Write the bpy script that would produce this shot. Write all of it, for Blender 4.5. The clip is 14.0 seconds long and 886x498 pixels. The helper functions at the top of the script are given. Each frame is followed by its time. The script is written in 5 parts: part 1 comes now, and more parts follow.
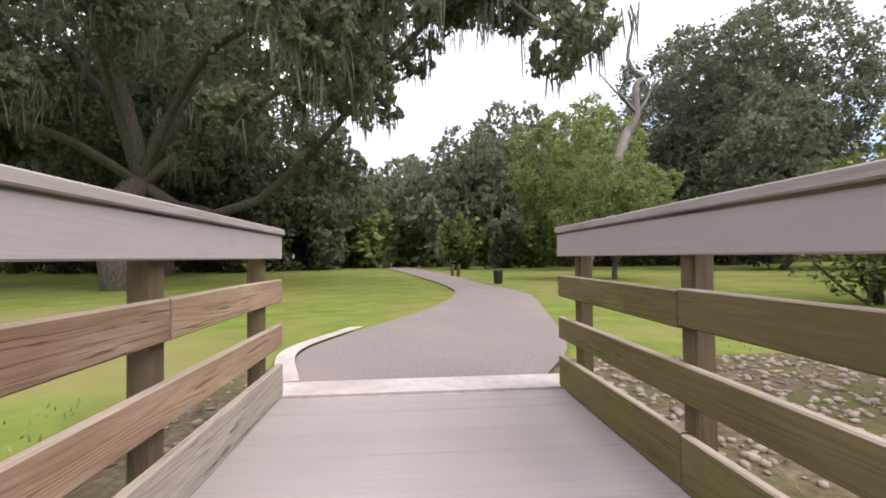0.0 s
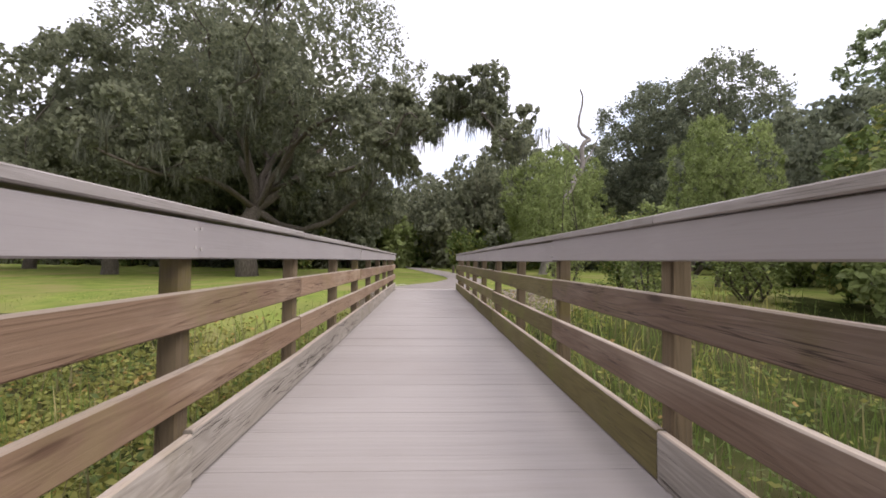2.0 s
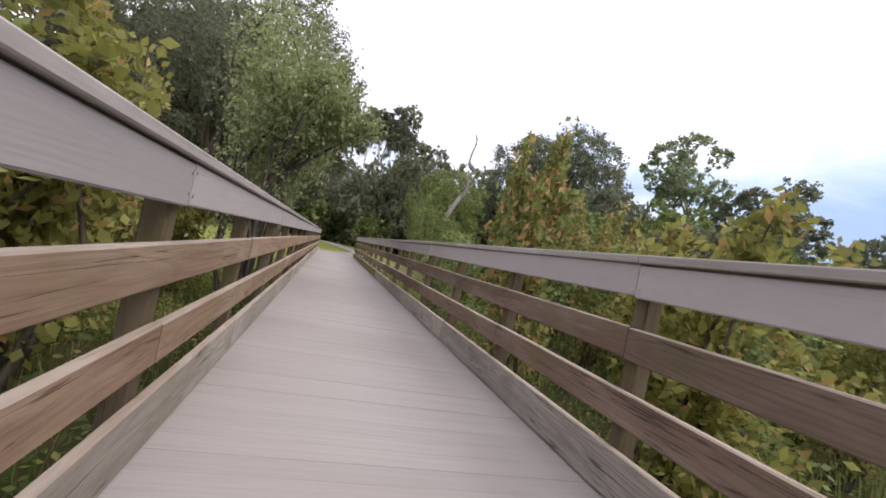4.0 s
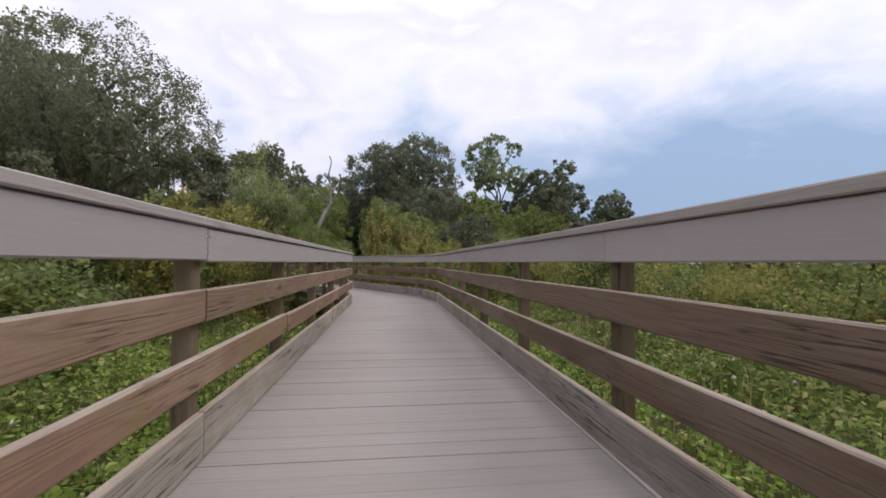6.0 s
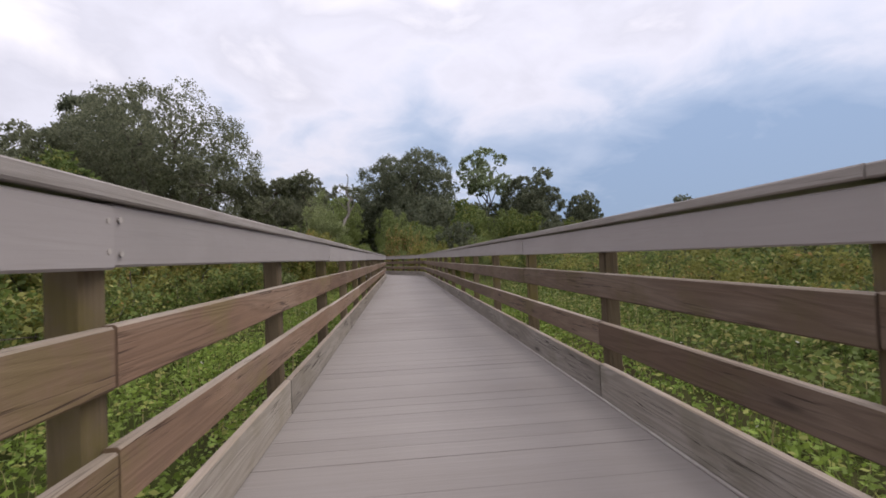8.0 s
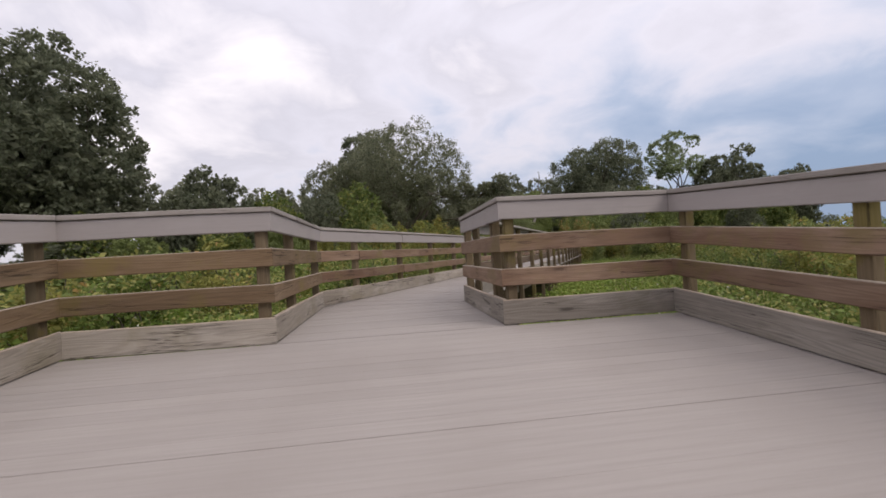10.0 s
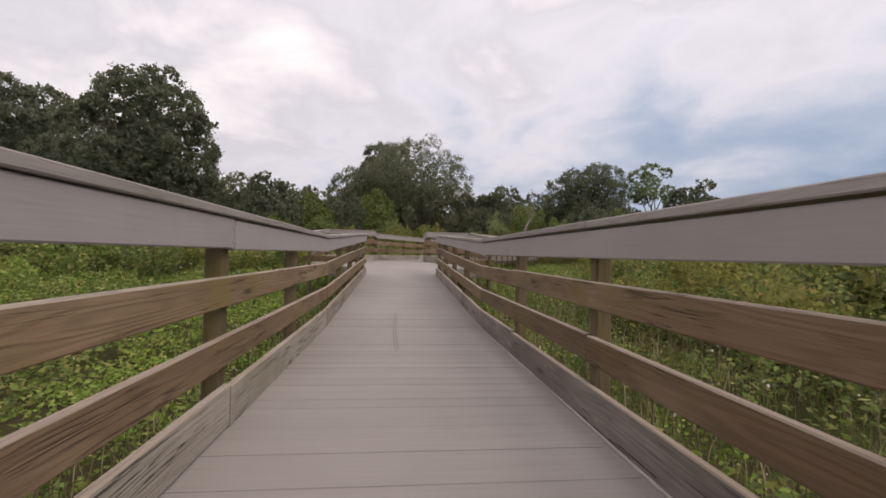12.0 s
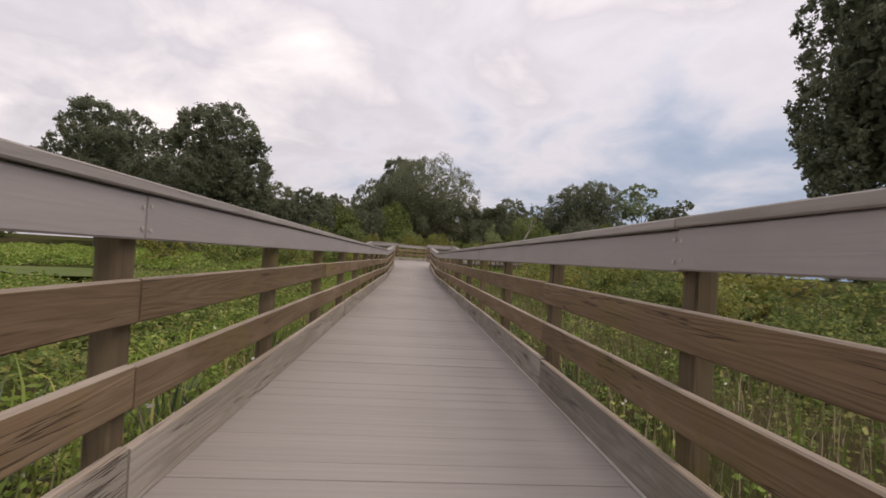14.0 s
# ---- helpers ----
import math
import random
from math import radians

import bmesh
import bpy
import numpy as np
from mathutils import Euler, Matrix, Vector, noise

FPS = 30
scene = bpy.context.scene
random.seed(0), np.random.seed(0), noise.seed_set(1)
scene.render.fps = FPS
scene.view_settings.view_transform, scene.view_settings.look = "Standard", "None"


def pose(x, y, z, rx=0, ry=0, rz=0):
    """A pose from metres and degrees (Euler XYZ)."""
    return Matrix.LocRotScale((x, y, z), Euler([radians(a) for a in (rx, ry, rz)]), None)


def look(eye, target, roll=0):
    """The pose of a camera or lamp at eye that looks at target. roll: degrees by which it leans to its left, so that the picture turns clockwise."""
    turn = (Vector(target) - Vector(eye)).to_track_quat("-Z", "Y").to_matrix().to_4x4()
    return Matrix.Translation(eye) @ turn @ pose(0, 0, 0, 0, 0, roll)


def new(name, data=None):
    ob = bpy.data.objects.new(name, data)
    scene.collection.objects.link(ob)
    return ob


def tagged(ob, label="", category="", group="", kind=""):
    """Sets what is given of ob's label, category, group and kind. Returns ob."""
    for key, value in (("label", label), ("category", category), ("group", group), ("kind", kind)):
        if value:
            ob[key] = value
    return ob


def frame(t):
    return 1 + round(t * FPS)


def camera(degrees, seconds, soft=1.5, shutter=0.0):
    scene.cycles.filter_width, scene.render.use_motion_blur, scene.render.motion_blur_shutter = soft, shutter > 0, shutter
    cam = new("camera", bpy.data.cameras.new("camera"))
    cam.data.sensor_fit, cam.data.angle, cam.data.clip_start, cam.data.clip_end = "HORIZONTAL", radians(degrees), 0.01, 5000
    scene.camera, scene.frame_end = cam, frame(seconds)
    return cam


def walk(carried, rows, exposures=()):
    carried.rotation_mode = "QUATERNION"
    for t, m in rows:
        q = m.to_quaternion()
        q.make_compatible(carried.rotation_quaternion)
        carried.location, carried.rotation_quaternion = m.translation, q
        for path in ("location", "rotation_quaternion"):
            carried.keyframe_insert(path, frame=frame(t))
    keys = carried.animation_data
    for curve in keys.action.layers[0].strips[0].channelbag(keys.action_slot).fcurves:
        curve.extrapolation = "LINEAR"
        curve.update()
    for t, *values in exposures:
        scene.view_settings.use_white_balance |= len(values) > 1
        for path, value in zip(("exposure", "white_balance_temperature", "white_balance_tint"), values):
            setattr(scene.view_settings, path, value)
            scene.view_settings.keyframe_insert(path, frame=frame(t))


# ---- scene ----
cam = camera(91.0, 14.0, soft=1.7, shutter=0.04)
PATH = [
    (0.00, pose(-0.096, -2.896, 0.884, 91.11, 0.65, -4.49)),
    (0.50, pose(-0.115, -5.474, 0.884, 91.09, -0.79, -4.78)),
    (1.00, pose(-0.096, -8.178, 0.884, 91.09, -1.33, -5.13)),
    (1.50, pose(-0.087, -10.667, 0.884, 91.05, -0.06, -4.71)),
    (2.00, pose(-0.026, -13.180, 0.884, 91.52, -0.57, -2.35)),
    (2.20, pose(0.017, -14.279, 0.884, 91.72, -1.38, -2.16)),
    (3.25, pose(-0.020, -19.525, 0.884, 91.64, -4.50, -5.50)),
    (4.30, pose(-0.698, -24.790, 0.884, 91.35, -12.33, -19.00)),
    (4.50, pose(-0.912, -25.814, 0.884, 91.77, -10.32, -22.60)),
    (4.60, pose(-1.082, -26.309, 0.884, 91.89, -9.50, -24.40)),
    (5.00, pose(-1.999, -28.238, 0.884, 91.57, -5.27, -30.43)),
    (5.50, pose(-3.181, -30.627, 0.884, 91.85, -2.00, -31.28)),
    (6.00, pose(-4.451, -33.189, 0.884, 91.78, -0.29, -31.78)),
    (6.50, pose(-5.720, -35.754, 0.884, 91.52, -0.80, -30.26)),
    (7.00, pose(-6.955, -38.334, 0.884, 90.89, -1.10, -30.39)),
    (7.50, pose(-8.236, -40.891, 0.884, 91.05, 0.24, -31.82)),
    (8.00, pose(-9.436, -43.488, 0.884, 91.12, 2.11, -30.69)),
    (8.50, pose(-10.533, -46.132, 0.884, 90.39, 8.90, -28.34)),
    (9.00, pose(-11.249, -48.953, 0.884, 90.14, 9.96, -14.92)),
    (9.20, pose(-11.539, -50.080, 0.884, 90.70, 8.55, -10.30)),
    (9.75, pose(-11.480, -53.200, 0.735, 90.75, 5.00, -5.80)),
    (10.20, pose(-11.400, -55.800, 0.566, 90.40, 2.00, -3.60)),
    (10.80, pose(-11.285, -59.420, 0.400, 90.05, -0.60, -2.50)),
    (11.30, pose(-11.210, -62.370, 0.306, 89.90, -1.80, -1.60)),
    (11.50, pose(-11.191, -63.542, 0.304, 90.95, -2.11, -0.36)),
    (12.00, pose(-11.024, -66.554, 0.304, 90.68, -1.33, -3.46)),
    (12.50, pose(-10.965, -69.437, 0.304, 90.27, 1.87, -3.64)),
    (13.00, pose(-10.756, -72.108, 0.304, 90.58, -0.71, -0.11)),
    (13.50, pose(-10.561, -74.867, 0.304, 90.52, -0.58, -2.44)),
    (14.00, pose(-10.451, -78.094, 0.304, 91.20, -3.33, -1.63)),
]
walk(cam, PATH, exposures=((0.0, 1.08, 6600, 16), (1.0, 1.0, 6600, 16), (2.2, 0.85, 6550, 15), (4.3, 0.66, 6550, 14), (5.0, 0.42, 6600, 13), (6.0, 0.24, 6600, 13),
                           (9.2, 0.07, 6700, 14), (11.3, 0.0, 7050, 14), (14.0, -0.05, 7250, 15)))

# ---- light ----
world = bpy.data.worlds.new("sky")
scene.world = world
world.use_nodes = True
SUN_EL, SUN_AZ = radians(48), radians(128)


def build_world():
    nt = world.node_tree
    nt.nodes.clear()
    out = nt.nodes.new("ShaderNodeOutputWorld")
    bg = nt.nodes.new("ShaderNodeBackground")
    bg.inputs["Strength"].default_value = 0.12
    sky = nt.nodes.new("ShaderNodeTexSky")
    sky.sky_type = "NISHITA"
    sky.sun_disc = False
    sky.sun_elevation, sky.sun_rotation = SUN_EL, SUN_AZ
    sky.air_density, sky.dust_density, sky.ozone_density = 1.0, 1.5, 1.5
    co = nt.nodes.new("ShaderNodeTexCoord")
    sep = nt.nodes.new("ShaderNodeSeparateXYZ")
    nt.links.new(co.outputs["Generated"], sep.inputs[0])

    def math_node(op, a, b=0.0, clamp=False):
        n = nt.nodes.new("ShaderNodeMath")
        n.operation, n.use_clamp = op, clamp
        for i, v in enumerate((a, b)):
            if isinstance(v, (int, float)):
                n.inputs[i].default_value = v
            else:
                nt.links.new(v, n.inputs[i])
        return n.outputs[0]

    # cloud sheet: the direction cast onto a flat layer overhead
    zz = math_node("ADD", math_node("MAXIMUM", sep.outputs[2], 0.0), 0.27)
    comb = nt.nodes.new("ShaderNodeCombineXYZ")
    nt.links.new(math_node("DIVIDE", sep.outputs[0], zz), comb.inputs[0])
    nt.links.new(math_node("DIVIDE", sep.outputs[1], zz), comb.inputs[1])

    def noise_at(scale, detail, rough, off, dist=0.0):
        mp = nt.nodes.new("ShaderNodeMapping")
        mp.inputs["Location"].default_value = (off, off * 0.7, 0)
        nt.links.new(comb.outputs[0], mp.inputs["Vector"])
        n = nt.nodes.new("ShaderNodeTexNoise")
        n.inputs["Scale"].default_value = scale
        n.inputs["Detail"].default_value = detail
        n.inputs["Roughness"].default_value = rough
        n.inputs["Distortion"].default_value = dist
        nt.links.new(mp.outputs[0], n.inputs["Vector"])
        return n.outputs[0]

    big = noise_at(0.8, 5, 0.55, 3.1, 0.3)
    fine = noise_at(2.8, 6, 0.55, 7.7, 0.4)
    # the clear, bluer part of the sky lies low to the east
    east = math_node("ADD", math_node("MULTIPLY", sep.outputs[0], 0.80), math_node("MULTIPLY", sep.outputs[1], 0.30))
    low = math_node("SUBTRACT", 1.0, math_node("MULTIPLY", sep.outputs[2], 1.9), True)
    gap = math_node("MULTIPLY", math_node("MULTIPLY", math_node("SUBTRACT", east, 0.28, True), 1.7), low)
    cover = math_node("ADD", math_node("MULTIPLY", big, 0.9), math_node("SUBTRACT", math_node("MULTIPLY", fine, 0.62), 0.08))
    cover = math_node("SUBTRACT", cover, math_node("MULTIPLY", gap, 0.85))
    ramp = nt.nodes.new("ShaderNodeValToRGB")
    nt.links.new(cover, ramp.inputs[0])
    els = ramp.color_ramp.elements
    els[0].position, els[0].color = 0.12, (2.6, 3.6, 5.3, 1)
    els[1].position, els[1].color = 0.92, (10.0, 9.7, 10.0, 1)
    for pos, col in ((0.34, (4.1, 4.9, 6.4, 1)), (0.48, (6.0, 6.3, 7.4, 1)), (0.56, (6.75, 6.8, 7.7, 1)), (0.67, (6.0, 6.05, 6.85, 1)), (0.79, (7.9, 7.8, 8.4, 1))):
        e = els.new(pos)
        e.color = col
    mix = nt.nodes.new("ShaderNodeMixRGB")
    mix.inputs[0].default_value = 0.9
    nt.links.new(sky.outputs[0], mix.inputs[1])
    nt.links.new(ramp.outputs[0], mix.inputs[2])
    # brighter high up, where the sun stands behind the cloud
    glow = math_node("ADD", math_node("MULTIPLY", math_node("MAXIMUM", sep.outputs[2], 0.0), 0.55), 0.86)
    mul = nt.nodes.new("ShaderNodeMixRGB")
    mul.blend_type = "MULTIPLY"
    mul.inputs[0].default_value = 1.0
    nt.links.new(mix.outputs[0], mul.inputs[1])
    nt.links.new(glow, mul.inputs[2])
    nt.links.new(mul.outputs[0], bg.inputs[0])
    nt.links.new(bg.outputs[0], out.inputs[0])


build_world()
sun = new("sun", bpy.data.lights.new("sun", "SUN"))
sun.data.energy, sun.data.angle, sun.data.color = 1.5, radians(36), (1.0, 0.96, 0.9)
sun.matrix_world = look((0, 0, 60), (-60 * math.cos(SUN_EL) * math.sin(SUN_AZ), -60 * math.cos(SUN_EL) * math.cos(SUN_AZ), 60 - 60 * math.sin(SUN_EL)))


# ---- materials ----
def material(name, stops, scale=4.0, detail=6.0, rough=0.8, bump=0.0, stretch=(1, 1, 1), by="object", wear=None, wear_scale=1.0,
             bump_scale=None, spread=0.0, translucent=0.0, spec=0.3, second=None, knots=None):
    """stops: colours along a noise; wear: a second colour laid over in large patches; spread: how far pieces differ in brightness."""
    m = bpy.data.materials.new(name)
    m.use_nodes = True
    nt = m.node_tree
    nt.nodes.clear()
    out = nt.nodes.new("ShaderNodeOutputMaterial")
    bsdf = nt.nodes.new("ShaderNodeBsdfPrincipled")
    bsdf.inputs["Roughness"].default_value = rough
    bsdf.inputs["Specular IOR Level"].default_value = spec
    co = nt.nodes.new("ShaderNodeTexCoord")
    mp = nt.nodes.new("ShaderNodeMapping")
    mp.inputs["Scale"].default_value = stretch
    if by == "uv":
        nt.links.new(co.outputs["UV"], mp.inputs["Vector"])
    elif by == "world":
        geo = nt.nodes.new("ShaderNodeNewGeometry")
        nt.links.new(geo.outputs["Position"], mp.inputs["Vector"])
    else:
        nt.links.new(co.outputs["Object"], mp.inputs["Vector"])
    nz = nt.nodes.new("ShaderNodeTexNoise")
    nz.inputs["Scale"].default_value, nz.inputs["Detail"].default_value = scale, detail
    nz.inputs["Roughness"].default_value = 0.6
    nt.links.new(mp.outputs[0], nz.inputs["Vector"])
    ramp = nt.nodes.new("ShaderNodeValToRGB")
    els = ramp.color_ramp.elements
    n = len(stops)
    els[0].position, els[0].color = 0.3, (*stops[0], 1)
    els[1].position, els[1].color = 0.7, (*stops[-1], 1)
    for i in range(1, n - 1):
        e = els.new(0.3 + 0.4 * i / (n - 1))
        e.color = (*stops[i], 1)
    nt.links.new(nz.outputs[0], ramp.inputs[0])
    col = ramp.outputs[0]
    if wear:
        n2 = nt.nodes.new("ShaderNodeTexNoise")
        n2.inputs["Scale"].default_value, n2.inputs["Detail"].default_value = wear_scale, 4
        geo2 = nt.nodes.new("ShaderNodeNewGeometry")
        nt.links.new(geo2.outputs["Position"], n2.inputs["Vector"])
        r2 = nt.nodes.new("ShaderNodeValToRGB")
        r2.color_ramp.elements[0].position, r2.color_ramp.elements[1].position = 0.45, 0.68
        nt.links.new(n2.outputs[0], r2.inputs[0])
        mx = nt.nodes.new("ShaderNodeMixRGB")
        mx.inputs[2].default_value = (*wear, 1)
        nt.links.new(r2.outputs[0], mx.inputs[0])
        nt.links.new(col, mx.inputs[1])
        col = mx.outputs[0]
    if knots:
        mk = nt.nodes.new("ShaderNodeMapping")
        mk.inputs["Scale"].default_value = (1.5, 5.0, 1)
        nt.links.new(co.outputs["UV"], mk.inputs["Vector"])
        vo = nt.nodes.new("ShaderNodeTexVoronoi")
        vo.inputs["Scale"].default_value = 1.0
        nt.links.new(mk.outputs[0], vo.inputs["Vector"])
        rk = nt.nodes.new("ShaderNodeValToRGB")
        rk.color_ramp.elements[0].position, rk.color_ramp.elements[0].color = 0.03, (1, 1, 1, 1)
        rk.color_ramp.elements[1].position, rk.color_ramp.elements[1].color = 0.11, (0, 0, 0, 1)
        nt.links.new(vo.outputs["Distance"], rk.inputs[0])
        mxk = nt.nodes.new("ShaderNodeMixRGB")
        mxk.inputs[2].default_value = (*knots, 1)
        nt.links.new(rk.outputs[0], mxk.inputs[0])
        nt.links.new(col, mxk.inputs[1])
        col = mxk.outputs[0]
    if second:
        # whole pieces or leaves of another tone
        geo3 = nt.nodes.new("ShaderNodeNewGeometry")
        thr = nt.nodes.new("ShaderNodeMath")
        thr.operation = "GREATER_THAN"
        thr.inputs[1].default_value = second[1]
        nt.links.new(geo3.outputs["Random Per Island"], thr.inputs[0])
        mx2 = nt.nodes.new("ShaderNodeMixRGB")
        mx2.inputs[2].default_value = (*second[0], 1)
        nt.links.new(thr.outputs[0], mx2.inputs[0])
        nt.links.new(col, mx2.inputs[1])
        col = mx2.outputs[0]
    if spread:
        hs = nt.nodes.new("ShaderNodeHueSaturation")
        mr = nt.nodes.new("ShaderNodeMapRange")
        mr.inputs["To Min"].default_value, mr.inputs["To Max"].default_value = 1 - spread, 1 + spread
        if translucent:
            src = nt.nodes.new("ShaderNodeNewGeometry").outputs["Random Per Island"]
        else:
            src = nt.nodes.new("ShaderNodeObjectInfo").outputs["Random"]
        nt.links.new(src, mr.inputs[0])
        nt.links.new(mr.outputs[0], hs.inputs["Value"])
        nt.links.new(col, hs.inputs["Color"])
        col = hs.outputs[0]
    nt.links.new(col, bsdf.inputs["Base Color"])
    if bump:
        nb = nt.nodes.new("ShaderNodeTexNoise")
        nb.inputs["Scale"].default_value, nb.inputs["Detail"].default_value = bump_scale or scale * 2, 8
        nt.links.new(mp.outputs[0], nb.inputs["Vector"])
        bp = nt.nodes.new("ShaderNodeBump")
        bp.inputs["Strength"].default_value, bp.inputs["Distance"].default_value = bump, 0.02
        nt.links.new(nb.outputs[0], bp.inputs["Height"])
        nt.links.new(bp.outputs[0], bsdf.inputs["Normal"])
    if translucent:
        tr = nt.nodes.new("ShaderNodeBsdfTranslucent")
        nt.links.new(col, tr.inputs["Color"])
        ms = nt.nodes.new("ShaderNodeMixShader")
        ms.inputs[0].default_value = translucent
        nt.links.new(bsdf.outputs[0], ms.inputs[1])
        nt.links.new(tr.outputs[0], ms.inputs[2])
        nt.links.new(ms.outputs[0], out.inputs[0])
    else:
        nt.links.new(bsdf.outputs[0], out.inputs[0])
    return m


def wood(name, tones, grey, moss, crack, moss_amount=0.5, grain=0.5, rough=0.88, bump=0.35, spread=0.15, cracks=0.5, knots=0.6, lines=0.35, blotch=0.6):
    """Sawn timber weathered outdoors. tones: two colours between which whole boards differ; grey: bleached patches;
    moss: stain in patches; crack: checks along the grain and knots. The board's length runs along u."""
    m = bpy.data.materials.new(name)
    m.use_nodes = True
    nt = m.node_tree
    nt.nodes.clear()

    def node(kind, **inp):
        n = nt.nodes.new(kind)
        for key, val in inp.items():
            key = key.replace("_", " ")
            if isinstance(val, bpy.types.NodeSocket):
                nt.links.new(val, n.inputs[key])
            else:
                n.inputs[key].default_value = val
        return n

    def calc(op, a, b=0.0, c=0.0):
        n = nt.nodes.new("ShaderNodeMath")
        n.operation = op
        for k, val in enumerate((a, b, c)):
            if isinstance(val, bpy.types.NodeSocket):
                nt.links.new(val, n.inputs[k])
            else:
                n.inputs[k].default_value = val
        return n.outputs[0]

    def mix(f, a, b, kind="MIX"):
        n = nt.nodes.new("ShaderNodeMixRGB")
        n.blend_type = kind
        for k, val in enumerate((f, a, b)):
            if isinstance(val, bpy.types.NodeSocket):
                nt.links.new(val, n.inputs[k])
            else:
                n.inputs[k].default_value = (*val, 1) if isinstance(val, tuple) else val
        return n.outputs[0]

    def ramp(v, lo, hi):
        n = nt.nodes.new("ShaderNodeMapRange")
        n.interpolation_type = "SMOOTHSTEP"
        n.inputs["From Min"].default_value, n.inputs["From Max"].default_value = lo, hi
        nt.links.new(v, n.inputs["Value"])
        return n.outputs[0]

    def noise(vec, scale, detail=5, rough_=0.55):
        n = node("ShaderNodeTexNoise", Vector=vec, Scale=scale, Detail=detail, Roughness=rough_)
        return n.outputs["Fac"]

    def stretched(vec, sx, sy):
        n = nt.nodes.new("ShaderNodeMapping")
        n.inputs["Scale"].default_value = (sx, sy, 1)
        nt.links.new(vec, n.inputs["Vector"])
        return n.outputs[0]

    uv = nt.nodes.new("ShaderNodeTexCoord").outputs["UV"]
    info = nt.nodes.new("ShaderNodeObjectInfo").outputs["Random"]
    pos = nt.nodes.new("ShaderNodeNewGeometry").outputs["Position"]
    # growth rings cut by the saw: contours of a long soft noise
    field = noise(stretched(uv, 0.55, 6.5), 1.0, 2, 0.4)
    rings = calc("SINE", calc("MULTIPLY", field, 95.0))
    rings = ramp(rings, -0.6, 1.0)
    fine = noise(stretched(uv, 2.2, 85.0), 1.0, 8, 0.65)
    mid = noise(stretched(uv, 1.1, 16.0), 1.0, 6, 0.6)
    patch = noise(stretched(uv, 0.9, 3.2), 1.0, 5, 0.6)
    col = mix(info, tones[0], tones[1])
    col = mix(calc("MULTIPLY", ramp(patch, 0.44, 0.66), blotch), col, grey)
    col = mix(calc("MULTIPLY", rings, lines), col, mix(0.5, col, crack))
    dark = calc("ADD", 1.0 - grain * 0.5, calc("MULTIPLY", calc("ADD", calc("MULTIPLY", fine, 0.6), calc("MULTIPLY", mid, 0.4)), grain))
    n = nt.nodes.new("ShaderNodeCombineColor")
    for k in range(3):
        nt.links.new(dark, n.inputs[k])
    col = mix(1.0, col, n.outputs[0], "MULTIPLY")
    # darker, wetter stretches of the board
    wet = ramp(noise(stretched(uv, 0.45, 2.2), 1.3, 4, 0.6), 0.50, 0.70)
    col = mix(calc("MULTIPLY", wet, grain * 0.6), col, mix(0.55, col, crack))
    stain = ramp(noise(pos, 1.7, 6, 0.65), 0.50, 0.66)
    col = mix(calc("MULTIPLY", stain, moss_amount), col, moss)
    # checks along the grain, in places
    line = calc("ABSOLUTE", calc("SUBTRACT", noise(stretched(uv, 0.8, 26.0), 1.0, 3, 0.5), 0.5))
    check = calc("MULTIPLY", calc("SUBTRACT", 1.0, ramp(line, 0.004, 0.018)), ramp(noise(stretched(uv, 1.3, 5.0), 1.0, 2), 0.47, 0.57))
    # knots
    vo = node("ShaderNodeTexVoronoi", Vector=stretched(uv, 1.1, 4.5), Scale=1.0)
    knot = calc("SUBTRACT", 1.0, ramp(vo.outputs["Distance"], 0.035, 0.10))
    halo = calc("SUBTRACT", 1.0, ramp(vo.outputs["Distance"], 0.05, 0.24))
    col = mix(calc("MULTIPLY", halo, knots * 0.5), col, mix(0.6, col, crack))
    both = calc("MAXIMUM", calc("MULTIPLY", check, cracks), calc("MULTIPLY", knot, knots))
    col = mix(both, col, crack)
    hs = node("ShaderNodeHueSaturation", Color=col)
    mr = node("ShaderNodeMapRange", To_Min=1 - spread, To_Max=1 + spread)
    nt.links.new(calc("FRACT", calc("MULTIPLY", info, 7.31)), mr.inputs["Value"])
    nt.links.new(mr.outputs[0], hs.inputs["Value"])
    bsdf = node("ShaderNodeBsdfPrincipled", Base_Color=hs.outputs[0])
    bsdf.inputs["Roughness"].default_value = rough
    bsdf.inputs["Specular IOR Level"].default_value = 0.3
    height = calc("SUBTRACT", calc("ADD", calc("MULTIPLY", fine, 0.7), calc("MULTIPLY", rings, 0.25)), both)
    bp = node("ShaderNodeBump", Strength=bump, Distance=0.006, Height=height)
    nt.links.new(bp.outputs[0], bsdf.inputs["Normal"])
    out = node("ShaderNodeOutputMaterial", Surface=bsdf.outputs[0])
    return m


M_CAP = wood("weathered_cap_board", ((0.27, 0.243, 0.222), (0.335, 0.303, 0.28)), (0.37, 0.338, 0.315), (0.22, 0.195, 0.165), (0.13, 0.11, 0.095),
             0.4, 0.5, 0.85, 0.3, 0.08, 0.5, 0.3, 0.2)
M_FASCIA = wood("grey_fascia_board", ((0.305, 0.276, 0.266), (0.338, 0.307, 0.296)), (0.365, 0.334, 0.322), (0.29, 0.265, 0.252), (0.2, 0.18, 0.17),
                0.4, 0.14, 0.75, 0.1, 0.05, 0.15, 0.12, 0.06, 0.5)
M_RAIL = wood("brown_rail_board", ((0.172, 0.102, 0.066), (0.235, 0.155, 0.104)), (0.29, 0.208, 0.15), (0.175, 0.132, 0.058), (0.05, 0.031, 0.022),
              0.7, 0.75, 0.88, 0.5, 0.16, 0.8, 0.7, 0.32)
